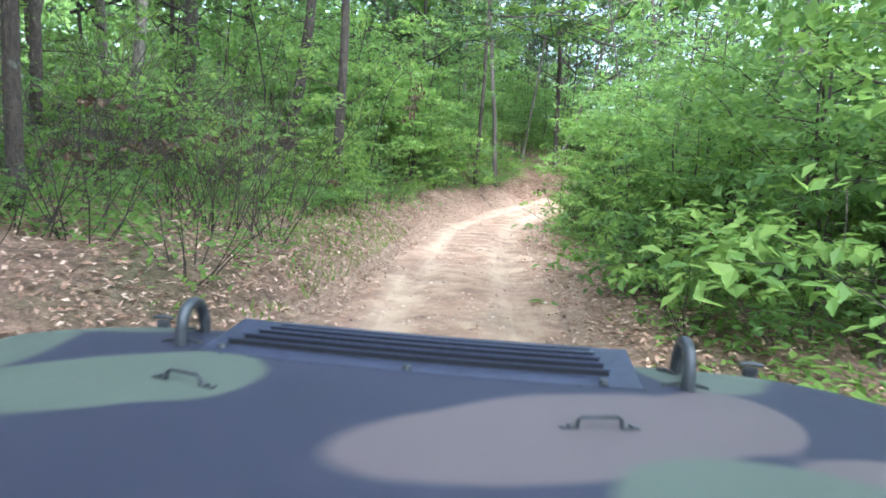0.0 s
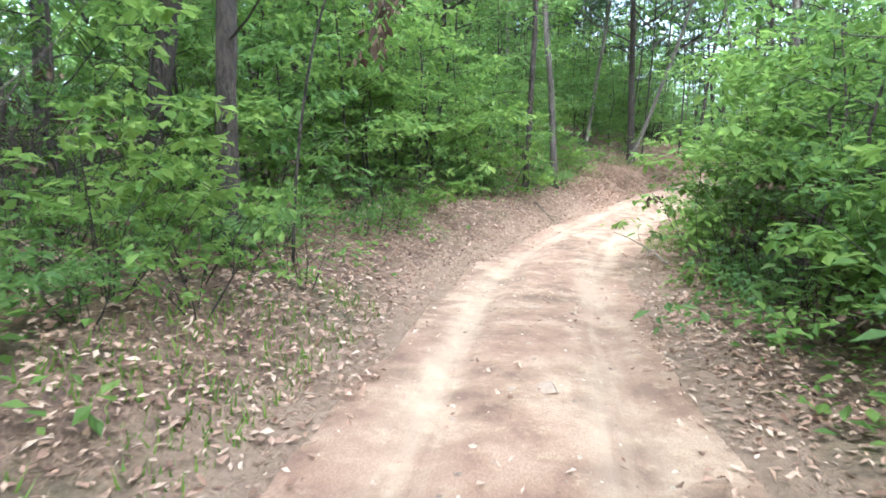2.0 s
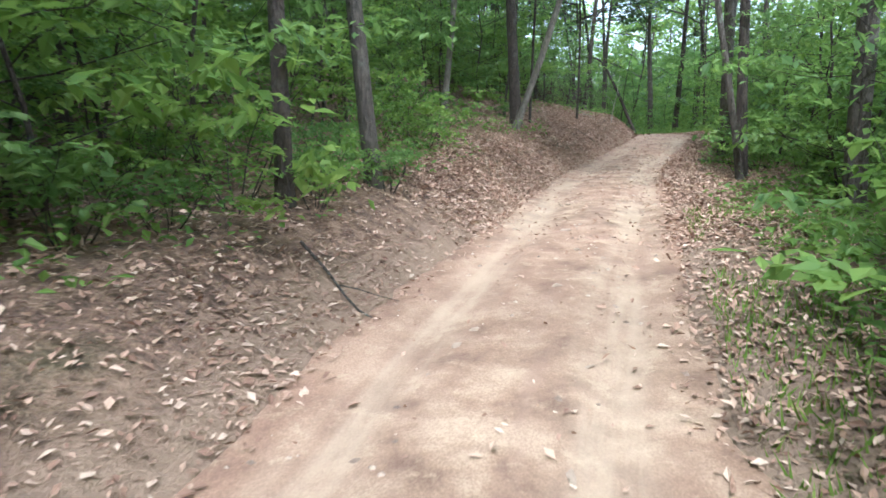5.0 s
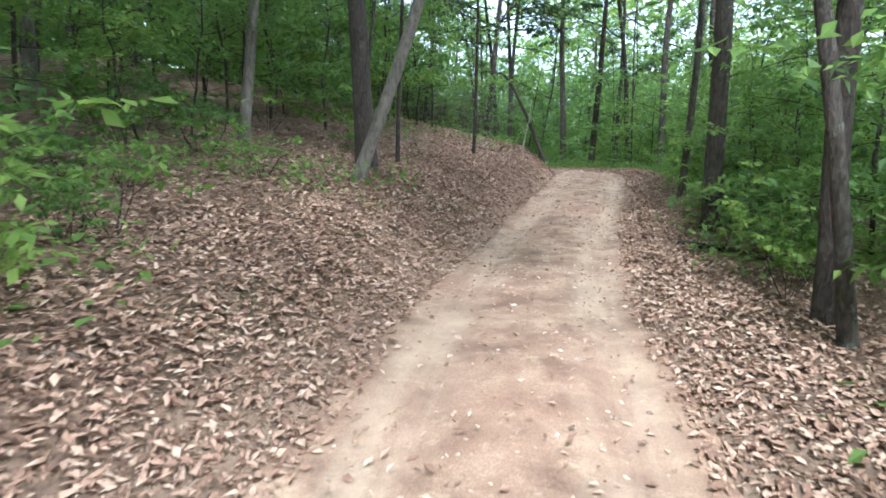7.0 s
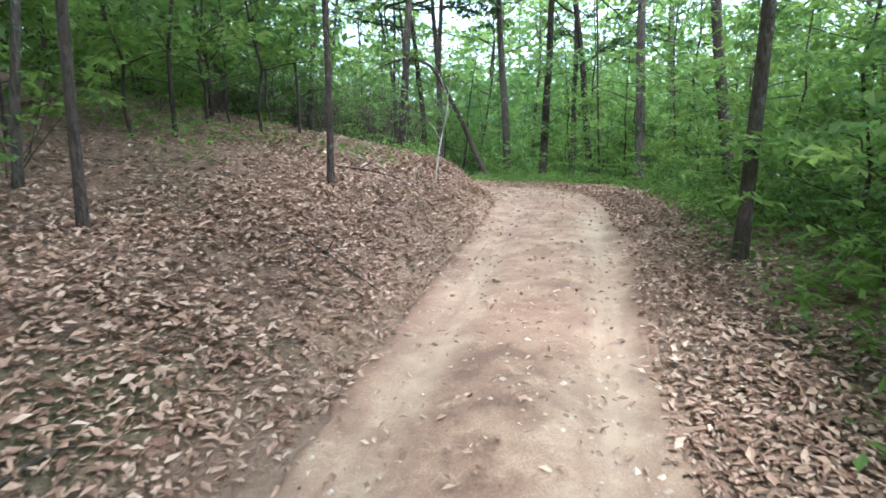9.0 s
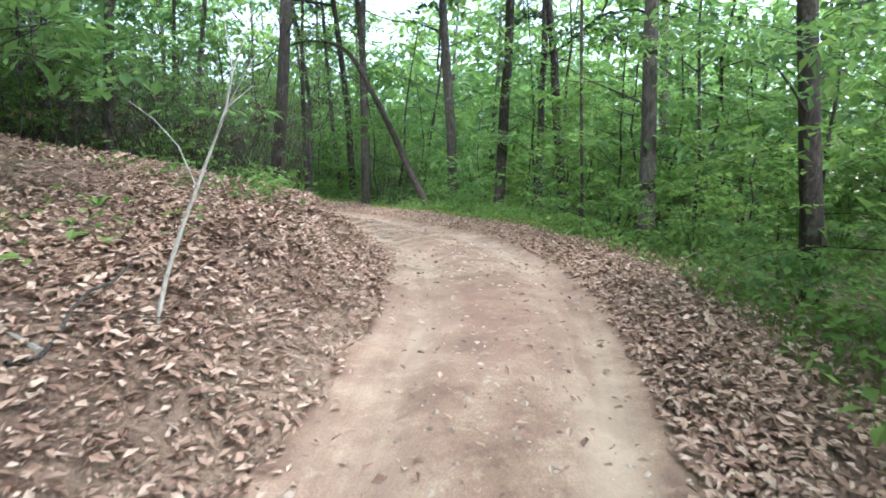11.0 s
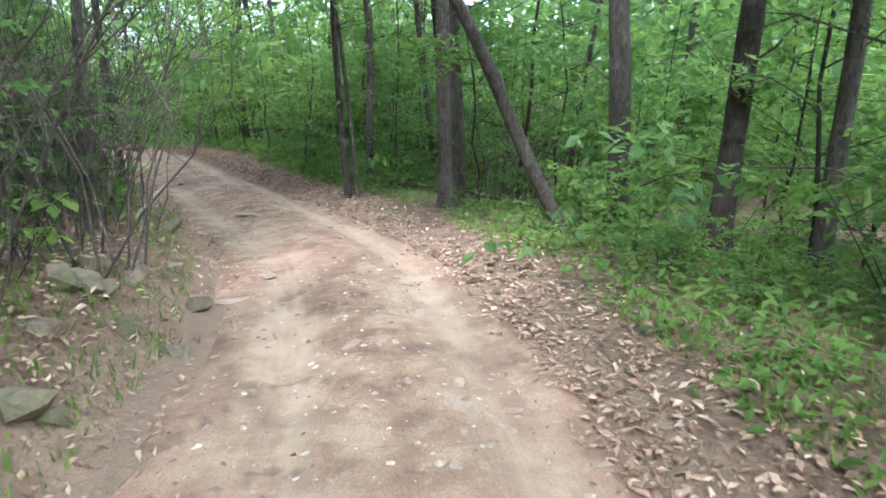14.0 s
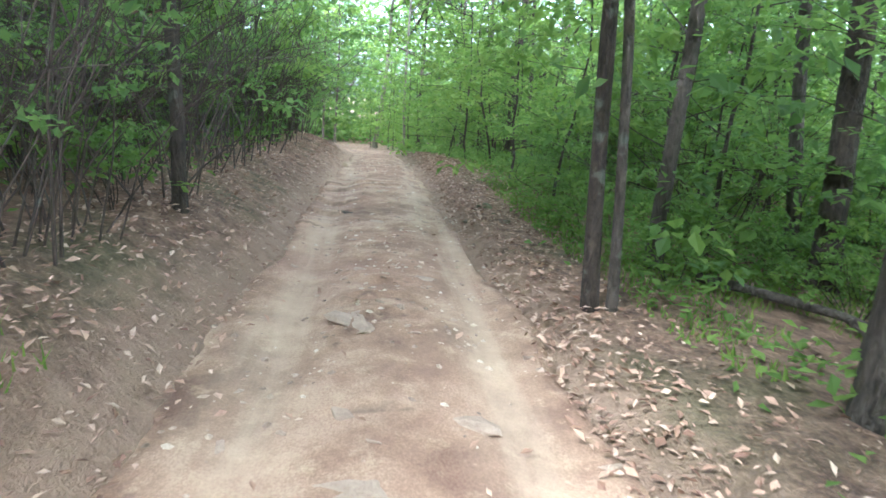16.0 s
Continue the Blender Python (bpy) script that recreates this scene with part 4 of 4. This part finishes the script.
def ground_cover():
    rng = np.random.default_rng(63)
    n = 19000
    s = rng.uniform(31, 112, n)
    d = np.where(rng.random(n) < 0.6, -1.9 - rng.gamma(1.4, 3.6, n), 2.0 + rng.gamma(1.6, 2.6, n))
    x, y = place(s, d)
    _, far, _ = along(x, y)
    keep = (np.abs(far) > 1.9) & (fbm(x * 0.3, y * 0.3, 91) > np.where((s > 58) & (s < 74) & (far > 0), 0.42, np.where((s < 56) & (s > 41) & (far > 0), -0.4, np.where((s > 78) & (far > 0), 0.12, np.where((s > 70) & (far < 0), -0.5, -0.16)))))
    hub = np.stack([x[keep], y[keep], ground_height(x[keep], y[keep])], 1).repeat(9, 0)
    c = hub + rng.normal(0, 1, hub.shape) * np.array([0.16, 0.16, 0.0])
    c[:, 2] += 0.04 + 0.28 * rng.random(len(c)) ** 1.6
    me = leaf_mesh("ground_cover", c, 0.06 + 0.08 * rng.random(len(c)), rng, LEAF_LOW, 0.1, 0.75)
    tagged(new("ground_cover", me), "low green seedlings and ferns on the forest floor", "undergrowth", kind="stuff")


far_woods()
ground_cover()
leaf_litter()
grass()


# ---------------------------------------------------------------- the vehicle at the start of the road
def blob(m, at, reach, turn=0.0):
    """How far out of an oval round a place of the bonnet: 1 on its rim."""
    vec = m.add("ShaderNodeMapping", Vector=m.local)
    c, q = math.cos(radians(turn)), math.sin(radians(turn))
    vec.inputs["Location"].default_value = (-c * at[0] - q * at[1], q * at[0] - c * at[1], 0)
    vec.inputs["Rotation"].default_value = (0, 0, radians(-turn))
    vec = m.add("ShaderNodeMapping", Vector=vec.outputs["Vector"])
    vec.inputs["Scale"].default_value = (1 / reach[0], 1 / reach[1], 0)
    length = m.tree.nodes.new("ShaderNodeVectorMath")
    length.operation = "LENGTH"
    m.link(vec.outputs["Vector"], length.inputs[0])
    return length.outputs["Value"]


def patch(m, ovals, soft=0.10):
    """One sprayed patch that flows together out of several ovals."""
    far = blob(m, *ovals[0])
    for oval in ovals[1:]:
        node = m.tree.nodes.new("ShaderNodeMath")
        node.operation = "SMOOTH_MIN"
        for value, k in ((far, 0), (blob(m, *oval), 1), (0.45, 2)):
            m.link(value, node.inputs[k])
        far = node.outputs[0]
    far = m.math("ADD", far, m.math("MULTIPLY", m.math("SUBTRACT", m.wobble, 0.5), 0.3))
    return m.ramp(far, (0.93 - soft, (1, 1, 1)), (0.93, (0, 0, 0)))


def camouflage():
    m = Nodes("camouflage_paint")
    m.local = m.add("ShaderNodeTexCoord").outputs["Object"]
    m.wobble = m.noise(3.2, 2.0, 0.5, m.local)
    slate, green, tan = (0.014, 0.016, 0.036), (0.064, 0.078, 0.064), (0.084, 0.066, 0.072)
    colour = (*slate, 1.0)
    for paint, ovals in (
        (green, [((-1.04, 1.16), (0.25, 0.30)), ((-0.82, 1.345), (0.28, 0.09))]),
        (green, [((-0.60, 1.0), (0.34, 0.145), 20), ((-0.44, 1.06), (0.14, 0.13), 0), ((-1.0, 0.84), (0.36, 0.20), 0)]),
        (green, [((0.60, 1.35), (0.17, 0.15))]),
        (tan, [((0.30, 0.975), (0.45, 0.165), 21), ((0.60, 1.10), (0.13, 0.13), 0), ((0.84, 0.93), (0.22, 0.09), 0)]),
        (green, [((0.60, 0.80), (0.30, 0.175))]), (slate, [((0.94, 1.21), (0.265, 0.205))]), (tan, [((1.0, 0.78), (0.22, 0.12))]),
    ):
        colour = m.mix(patch(m, ovals), colour, (*paint, 1.0))
    dust = m.noise(26.0, 5.0, 0.7, m.local)
    colour = m.mix(m.math("MULTIPLY", dust, 0.10), colour, (0.24, 0.21, 0.20))
    m.bump(m.noise(160.0, 3.0, 0.6, m.local), 0.12, 0.002)
    m.bsdf.inputs["Specular IOR Level"].default_value = 0.3
    return m.done(colour, m.math("ADD", m.math("MULTIPLY", dust, 0.2), 0.5))


def plain(name, colour, rough, metal=0.0, grain=40.0):
    m = Nodes(name)
    n = m.noise(grain, 4.0)
    shade = m.ramp(n, (0.3, tuple(0.7 * c for c in colour)), (0.7, tuple(min(1.0, 1.25 * c) for c in colour)))
    m.bump(n, 0.2, 0.002)
    return m.done(shade, rough, metal)


PAINT = camouflage()
RUBBER = plain("black_rubber", (0.022, 0.022, 0.024), 0.75)
STEEL = plain("dark_painted_steel", (0.05, 0.052, 0.06), 0.45, 0.3)
# near-black colour stands in for the shade in slots, seam and engine bay
GAP_SHADE = plain("dark_recess", (0.010, 0.010, 0.014), 0.9)
SLATE = plain("slate_paint", (0.026, 0.029, 0.056), 0.5)


def box(bm, x0, x1, y0, y1, z0, z1, bevel=0.0):
    made = bmesh.ops.create_cube(bm, size=1.0, matrix=Matrix.Translation(((x0 + x1) / 2, (y0 + y1) / 2, (z0 + z1) / 2)) @ Matrix.Diagonal((x1 - x0, y1 - y0, z1 - z0, 1)))
    if bevel:
        edges = list({e for v in made["verts"] for e in v.link_edges})
        bmesh.ops.bevel(bm, geom=edges, offset=bevel, segments=2, affect="EDGES")
    return bm


def hood_top(x, y):
    """Height of the gently crowned bonnet."""
    return 1.150 - 0.020 * (x / 1.0) ** 2 * (abs(x) > 0) - 0.012 * max(0.0, (y - 1.2) / 0.2) ** 2


def hood_front(x):
    return 1.388 + 0.10 * max(-0.35, min(0.8, x)) ** 2 - 0.19 * max(0.0, (abs(x) - 0.62) / 0.42) ** 2


def vehicle():
    root = new("military_truck")
    root.matrix_basis = VEHICLE
    nx, ny = 61, 27
    v, f = [], []
    for i in range(nx):
        x = -1.06 + 2.12 * i / (nx - 1)
        for j in range(ny):
            u = j / (ny - 1)
            y = 0.42 + (hood_front(x) - 0.42) * u
            drop = 0.05 * max(0.0, (u - 0.93) / 0.07) ** 2 + 0.06 * max(0.0, (abs(x) - 0.96) / 0.10) ** 2
            v.append((x, y, hood_top(x, y) - drop))
    for i in range(nx - 1):
        for j in range(ny - 1):
            k = i * ny + j
            f.append((k, k + ny, k + ny + 1, k + 1))
    hood = part("hood", mesh_of("hood", v, f, PAINT), None, root, "sprayed camouflage bonnet in slate, grey-green and mauve tan")
    thick = hood.modifiers.new("thickness", "SOLIDIFY")
    thick.thickness, thick.offset = 0.012, -1.0
    nose = [(x, hood_front(x) + 0.004, z) for x in np.linspace(-1.06, 1.06, 31) for z in (1.085, 0.95, 0.78)]
    grille = part("grille_panel", mesh_of("grille_panel", nose, [(a * 3 + b, a * 3 + 3 + b, a * 3 + 4 + b, a * 3 + 1 + b) for a in range(30) for b in range(2)], PAINT), None, root)
    thick = grille.modifiers.new("thickness", "SOLIDIFY")
    thick.thickness, thick.offset = 0.03, 0.0
    bm = bmesh.new()
    box(bm, -1.04, 1.04, -2.5, 0.40, 0.52, 0.98, 0.03)
    part("body", bm, SLATE, root)
    bm = bmesh.new()
    box(bm, -1.02, 1.02, 0.42, 1.12, 0.80, 1.04, 0.02)
    part("engine_bay", bm, GAP_SHADE, root)
    # louvred vent plate, its rows bowed with the bonnet's front
    def strip(x0, x1, y0, y1, z0, z1, z2=None, z3=None):
        """A bar along the vent that follows its bow; z2, z3: the top and the foot at its far side."""
        xs = np.linspace(x0, x1, 15)
        v, f = [], []
        for x in xs:
            top, bow = hood_top(x, 1.3), 0.12 * x * x + 0.018 * x
            v += [(x, y0 + bow, top + z0), (x, y0 + bow, top + z1), (x, y1 + bow, top + (z1 if z2 is None else z2)), (x, y1 + bow, top + (z0 if z3 is None else z3))]
        for k in range(14):
            f += [(4 * k + c, 4 * k + (c + 1) % 4, 4 * k + 4 + (c + 1) % 4, 4 * k + 4 + c) for c in range(4)]
        return v, f + [(3, 2, 1, 0), (56, 57, 58, 59)]

    plate = part("vent_plate", mesh_of("vent_plate", *strip(-0.50, 0.455, 1.163, 1.392, -0.006, 0.004), SLATE, False), None, root, "slate-blue louvred vent plate bolted to the bonnet")
    part("seam", mesh_of("seam", *strip(-0.515, 0.462, 1.158, 1.162, -0.004, 0.003), GAP_SHADE, False), None, plate)
    for y, x0, x1, h in ((1.218, -0.455, 0.392, 0.0190), (1.260, -0.435, 0.385, 0.0165), (1.302, -0.417, 0.380, 0.0140), (1.338, -0.402, 0.371, 0.0115), (1.366, -0.384, 0.364, 0.0090)):
        # solid black strip below each louvre; the opening's shade is in its colour
        part("slot", mesh_of("slot", *strip(x0, x1, y, y + 0.004, 0.003, h - 0.002), GAP_SHADE, False), None, plate, "near-black strip painted as the shade of an open slot")
        part("louvre", mesh_of("louvre", *strip(x0 - 0.004, x1 + 0.004, y - 0.001, y + 0.027, h - 0.003, h, 0.005, 0.002), SLATE, False), None, plate)
    for x, y in ((-0.455, 1.205), (-0.03, 1.172), (0.375, 1.196), (-0.37, 1.398), (-0.02, 1.384), (0.35, 1.402)):
        bm = bmesh.new()
        bmesh.ops.create_cone(bm, cap_ends=True, segments=10, radius1=0.011, radius2=0.008, depth=0.010, matrix=Matrix.Translation((x, y, hood_top(x, y) + 0.008)))
        part("bolt", bm, STEEL, plate)
    # lifting loops: stout bars bent over fore and aft, each through a rubber collar
    for x, y in ((-0.555, 1.262), (0.548, 1.274)):
        tubes = Tubes()
        turn = [math.pi * k / 18 for k in range(19)]
        tubes.add([(x, y - 0.052 * math.cos(a), hood_top(x, y) - 0.008 + 0.092 * math.sin(a) ** 0.7) for a in turn], [0.0135] * 19, 10)
        loop = part("lifting_loop", tubes.mesh("lifting_loop", STEEL), None, root, "painted steel lifting loop")
        for dx, dy in ((-0.034, -0.040), (0.030, -0.036), (-0.028, 0.046)):
            tubes = Tubes()
            z = hood_top(x, y) + 0.004
            tubes.add([(x + 0.25 * dx, y + dy * 0.7, z), (x + dx, y + dy, z), (x + 1.5 * dx, y + dy * 1.05, z - 0.002)], [0.004, 0.004, 0.003], 6)
            part("collar", tubes.mesh("collar", RUBBER), None, loop)
    # bonnet catches at the front corners
    for x, y in ((-0.70, 1.372), (0.742, 1.425)):
        bm = bmesh.new()
        box(bm, x - 0.016, x + 0.016, y - 0.008, y + 0.008, hood_top(x, y) - 0.020, hood_top(x, y) + 0.006, 0.003)
        catch = part("catch", bm, STEEL, root, "small bonnet catch")
        tubes = Tubes()
        tubes.add([(x - 0.026, y, hood_top(x, y) + 0.012), (x, y, hood_top(x, y) + 0.016), (x + 0.026, y, hood_top(x, y) + 0.012)], [0.005, 0.006, 0.005], 6)
        part("grip", tubes.mesh("grip", STEEL), None, catch)
    # grab handles on screwed feet
    for x, y, turn in ((-0.437, 1.020, -0.19), (0.345, 1.003, 0.20)):
        tubes = Tubes()
        c, s = math.cos(turn), math.sin(turn)
        shape = [(-0.040, 0.003), (-0.039, 0.016), (-0.032, 0.021), (0.032, 0.021), (0.039, 0.016), (0.040, 0.003)]
        tubes.add([(x + c * u, y + s * u, hood_top(x, y) + w) for u, w in shape], [0.0042] * 6, 8)
        grip = part("grab_handle", tubes.mesh("grab_handle", STEEL), None, root, "small dark steel grab handle")
        for u in (-0.055, 0.055):
            bm = bmesh.new()
            box(bm, -0.017, 0.017, -0.006, 0.006, 0.0, 0.004, 0.0015)
            bmesh.ops.create_cone(bm, cap_ends=True, segments=8, radius1=0.005, radius2=0.004, depth=0.005, matrix=Matrix.Translation((0, 0, 0.006)))
            foot = part("foot", bm, STEEL, grip)
            foot.matrix_basis = pose(x + c * u, y + s * u, hood_top(x, y), 0, 0, math.degrees(turn))
    for x in (-0.88, 0.88):
        for y in (0.55, -1.9):
            wheel = new("wheel")
            wheel.parent = root
            bm = bmesh.new()
            bmesh.ops.create_cone(bm, cap_ends=True, segments=40, radius1=0.46, radius2=0.46, depth=0.30, matrix=Matrix.Translation((x, y, 0.46)) @ Matrix.Rotation(math.pi / 2, 4, "Y"))
            bmesh.ops.bevel(bm, geom=[e for e in bm.edges if len(e.link_faces) == 2 and e.calc_face_angle() > 1.0], offset=0.05, segments=3, affect="EDGES")
            part("tyre", bm, RUBBER, wheel)
            bm = bmesh.new()
            bmesh.ops.create_cone(bm, cap_ends=True, segments=24, radius1=0.21, radius2=0.24, depth=0.315, matrix=Matrix.Translation((x, y, 0.46)) @ Matrix.Rotation(math.pi / 2, 4, "Y"))
            part("rim", bm, SLATE, wheel)
    return tagged(root, "camouflage-painted military truck standing on the dirt road", "truck")


vehicle()


# ---------------------------------------------------------------- stones, rocks, dead wood
def stone_mesh(name, seed, flat, material, corners=14):
    """A broken stone: the hull of a few corners."""
    rng = np.random.default_rng(seed)
    bm = bmesh.new()
    pts = rng.uniform(-0.5, 0.5, (corners, 3)) * np.array([1.0, 0.85, flat])
    pts = pts / np.maximum(np.linalg.norm(pts / np.array([1.0, 0.85, flat]), axis=1, keepdims=True), 0.25) * 0.5
    for q in pts:
        bm.verts.new(q)
    made = bmesh.ops.convex_hull(bm, input=bm.verts)
    bmesh.ops.delete(bm, geom=[v for v in made["geom_interior"] if isinstance(v, bmesh.types.BMVert)], context="VERTS")
    me = bpy.data.meshes.new(name)
    bm.to_mesh(me)
    bm.free()
    me.materials.append(material)
    return me


STONES = [stone_mesh("stone", 200 + k, 0.4, STONE, 11) for k in range(5)]
ROCKS = [stone_mesh("rock", 220 + k, 0.7, ROCK, 18) for k in range(4)]
for n in range(230):
    s = float(RNG.uniform(34, 100))
    if n > 120:
        s = float(RNG.uniform(76, 96))
    d = float(RNG.normal(0, 0.75))
    if abs(d) > 1.3:
        d = float(RNG.choice([-1, 1]) * RNG.uniform(0.9, 1.5))
    x, y = place(s, d)
    k = float(RNG.uniform(0.03, 0.10) * (1.6 if RNG.random() < 0.12 else 1.0))
    z = float(road_height(np.array([s]), np.array([d]), along([x], [y])[2])[0])
    ob = part("stone", STONES[n % 5], None, ROADWAY)
    ob.matrix_basis = pose(x, y, z, RNG.normal(0, 8), RNG.normal(0, 8), RNG.uniform(0, 360)) @ Matrix.Diagonal((k * 1.5, k, k, 1))

def gravel():
    """Small broken stones and clods strewn over the road, thickest in the stony stretches."""
    rng = np.random.default_rng(65)
    n = 9000
    s = np.where(rng.random(n) < 0.55, rng.uniform(60, 99, n), rng.uniform(32, 99, n))
    d = rng.normal(-0.1, 0.75, n)
    keep = (np.abs(d) < 1.5) & (fbm(s * 0.6, d * 1.2, 95) + 0.5 * rng.random(n) > 0.1)
    s, d = s[keep], d[keep]
    n = len(s)
    x, y = place(s, d)
    z = road_height(s, d, along(x, y)[2])
    size = 0.008 + 0.024 * rng.random((n, 1, 1)) ** 2.5
    ring = np.array([[1, 0, 0], [0.3, 0.9, 0], [-0.8, 0.55, 0], [-0.75, -0.6, 0], [0.35, -0.95, 0], [0.1, 0.05, 0.75]])
    v = ring[None] * (0.7 + 0.6 * rng.random((n, 6, 3))) * size * np.array([1.25, 0.9, 0.8])
    a = rng.random(n) * 6.28
    c, q = np.cos(a)[:, None], np.sin(a)[:, None]
    v = np.stack([v[..., 0] * c - v[..., 1] * q, v[..., 0] * q + v[..., 1] * c, v[..., 2]], -1) + np.stack([x, y, z - 0.002], 1)[:, None]
    f = np.arange(n)[:, None, None] * 6 + np.array([[0, 1, 5], [1, 2, 5], [2, 3, 5], [3, 4, 5], [4, 0, 5]])[None]
    tagged(new("gravel", mesh_of("gravel", v.reshape(-1, 3), f.reshape(-1, 3), GRAVEL, False)), "loose pale gravel and clods on the dirt road", "gravel", kind="stuff")


gravel()
SLABS = [stone_mesh("slab", 240 + k, 0.18, STONE, 16) for k in range(4)]
for n in range(76):                          # worn bedrock plates in the wheel tracks
    s, d = float(RNG.uniform(74, 97)), float(RNG.normal(0.1, 0.6))
    if n > 64:
        s = float(RNG.uniform(36, 72))
    if abs(d) > 1.05:
        continue
    x, y = place(s, d)
    k = float(RNG.uniform(0.14, 0.36))
    z = float(road_height(np.array([s]), np.array([d]), along([x], [y])[2])[0])
    ob = part("slab", SLABS[n % 4], None, ROADWAY)
    ob.matrix_basis = pose(x, y, z - 0.022, RNG.normal(0, 4), RNG.normal(0, 4), RNG.uniform(0, 360)) @ Matrix.Diagonal((k * 1.8, k * 0.9, k * 0.9, 1))

for n in range(26):
    s, d = float(RNG.uniform(78.5, 87)), float(RNG.uniform(1.45, 2.3))
    if n > 20:
        s, d = float(RNG.uniform(89.5, 92)), float(RNG.uniform(-1.6, -1.1))
    x, y = place(s, d)
    k = float(RNG.uniform(0.18, 0.42) * (0.5 if n > 20 else 1.0))
    ob = new("rock", ROCKS[n % 4])
    ob.matrix_basis = pose(x, y, rest(x, y) + 0.02 * k, RNG.normal(0, 14), RNG.normal(0, 14), RNG.uniform(0, 360)) @ Matrix.Diagonal((k * 1.3, k, k * 0.8, 1))
    tagged(ob, "blocky brown rock with moss in the roadside bank", "rock", "rocks in the bank")


def stick(name, s, d, length, radius, turn, material, label, lift=0.0, forks=2, seed=0, steep=0.0):
    rng = np.random.default_rng(900 + seed)
    x, y = place(s, d)
    z = max(rest(x, y), 0 + rest(x, y)) + radius + lift
    tubes = Tubes()
    a = radians(turn)
    n = 9
    pts = [np.array([0.0, 0.0, 0.0])]
    way = np.array([math.cos(a), math.sin(a), steep])
    for _ in range(n - 1):
        way = way + rng.normal(0, 0.12, 3) * np.array([1, 1, 0.3])
        pts.append(pts[-1] + way / np.linalg.norm(way) * length / (n - 1))
    if steep < 0.3:
        for p in pts:
            p[2] = rest(x + p[0], y + p[1]) - rest(x, y) + p[2] * 0.5
    tubes.add(pts, np.linspace(radius, radius * 0.35, n), 7, rng, 0.15)
    ob = new(name, tubes.mesh(name, material))
    ob.location = (x, y, z)
    for k in range(forks):
        twig, tips = Tubes(), []
        limb(twig, pts[3 + k], way + rng.normal(0, 0.7, 3), length * 0.4, radius * 0.5, rng, tips, 2)
        part("twig", twig.mesh("twig", material), None, ob)
    return tagged(ob, label, "dead wood")


stick("dead_shrub", 70.6, 1.75, 2.3, 0.014, 60, BARK_DEAD, "bleached leafless shrub limbs rising from the leafy bank", -0.05, 4, 1, 1.4)
stick("dead_shrub", 70.0, 1.9, 1.5, 0.016, 150, BARK_DEAD, "bent bare grey branch lying over the bank", 0.0, 4, 2, 0.5)
stick("fallen_branch", 84.6, 2.0, 0.9, 0.022, 70, BARK_DEAD, "broken pale forked branch leaning on the bank", 0.02, 2, 3, 0.7)
stick("fallen_log", 63.2, -1.75, 1.7, 0.05, -50, BARK_DARK, "rotting dark log lying beside the road", 0.0, 1, 4)
stick("fallen_branch", 62.5, 1.7, 0.8, 0.018, 20, BARK_GREY, "grey fallen stick on dry leaves", 0.0, 1, 5)
stick("fallen_log", 88.5, -2.9, 3.2, 0.05, -35, BARK_GREY, "thin grey fallen trunk among undergrowth", 0.05, 2, 6)
stick("fallen_branch", 45.6, -1.75, 1.1, 0.014, 120, BARK_PALE, "thin pale bare twig beside the verge", 0.15, 2, 7, 0.4)
stick("fallen_branch", 91.8, 0.55, 0.7, 0.025, -10, BARK_GREY, "grey stick lying across the wheel rut", 0.10, 0, 8)
for n in range(16):
    s, d = float(RNG.uniform(36, 96)), float(RNG.choice([-1, 1, 1]) * RNG.uniform(1.6, 4.5))
    stick("fallen_branch", s, d, float(RNG.uniform(0.5, 1.6)), float(RNG.uniform(0.008, 0.02)), float(RNG.uniform(0, 360)), (BARK_GREY, BARK_DARK, BARK_PALE)[n % 3],
          "dry fallen twig lying on the leaf litter", 0.0, 1, 20 + n)
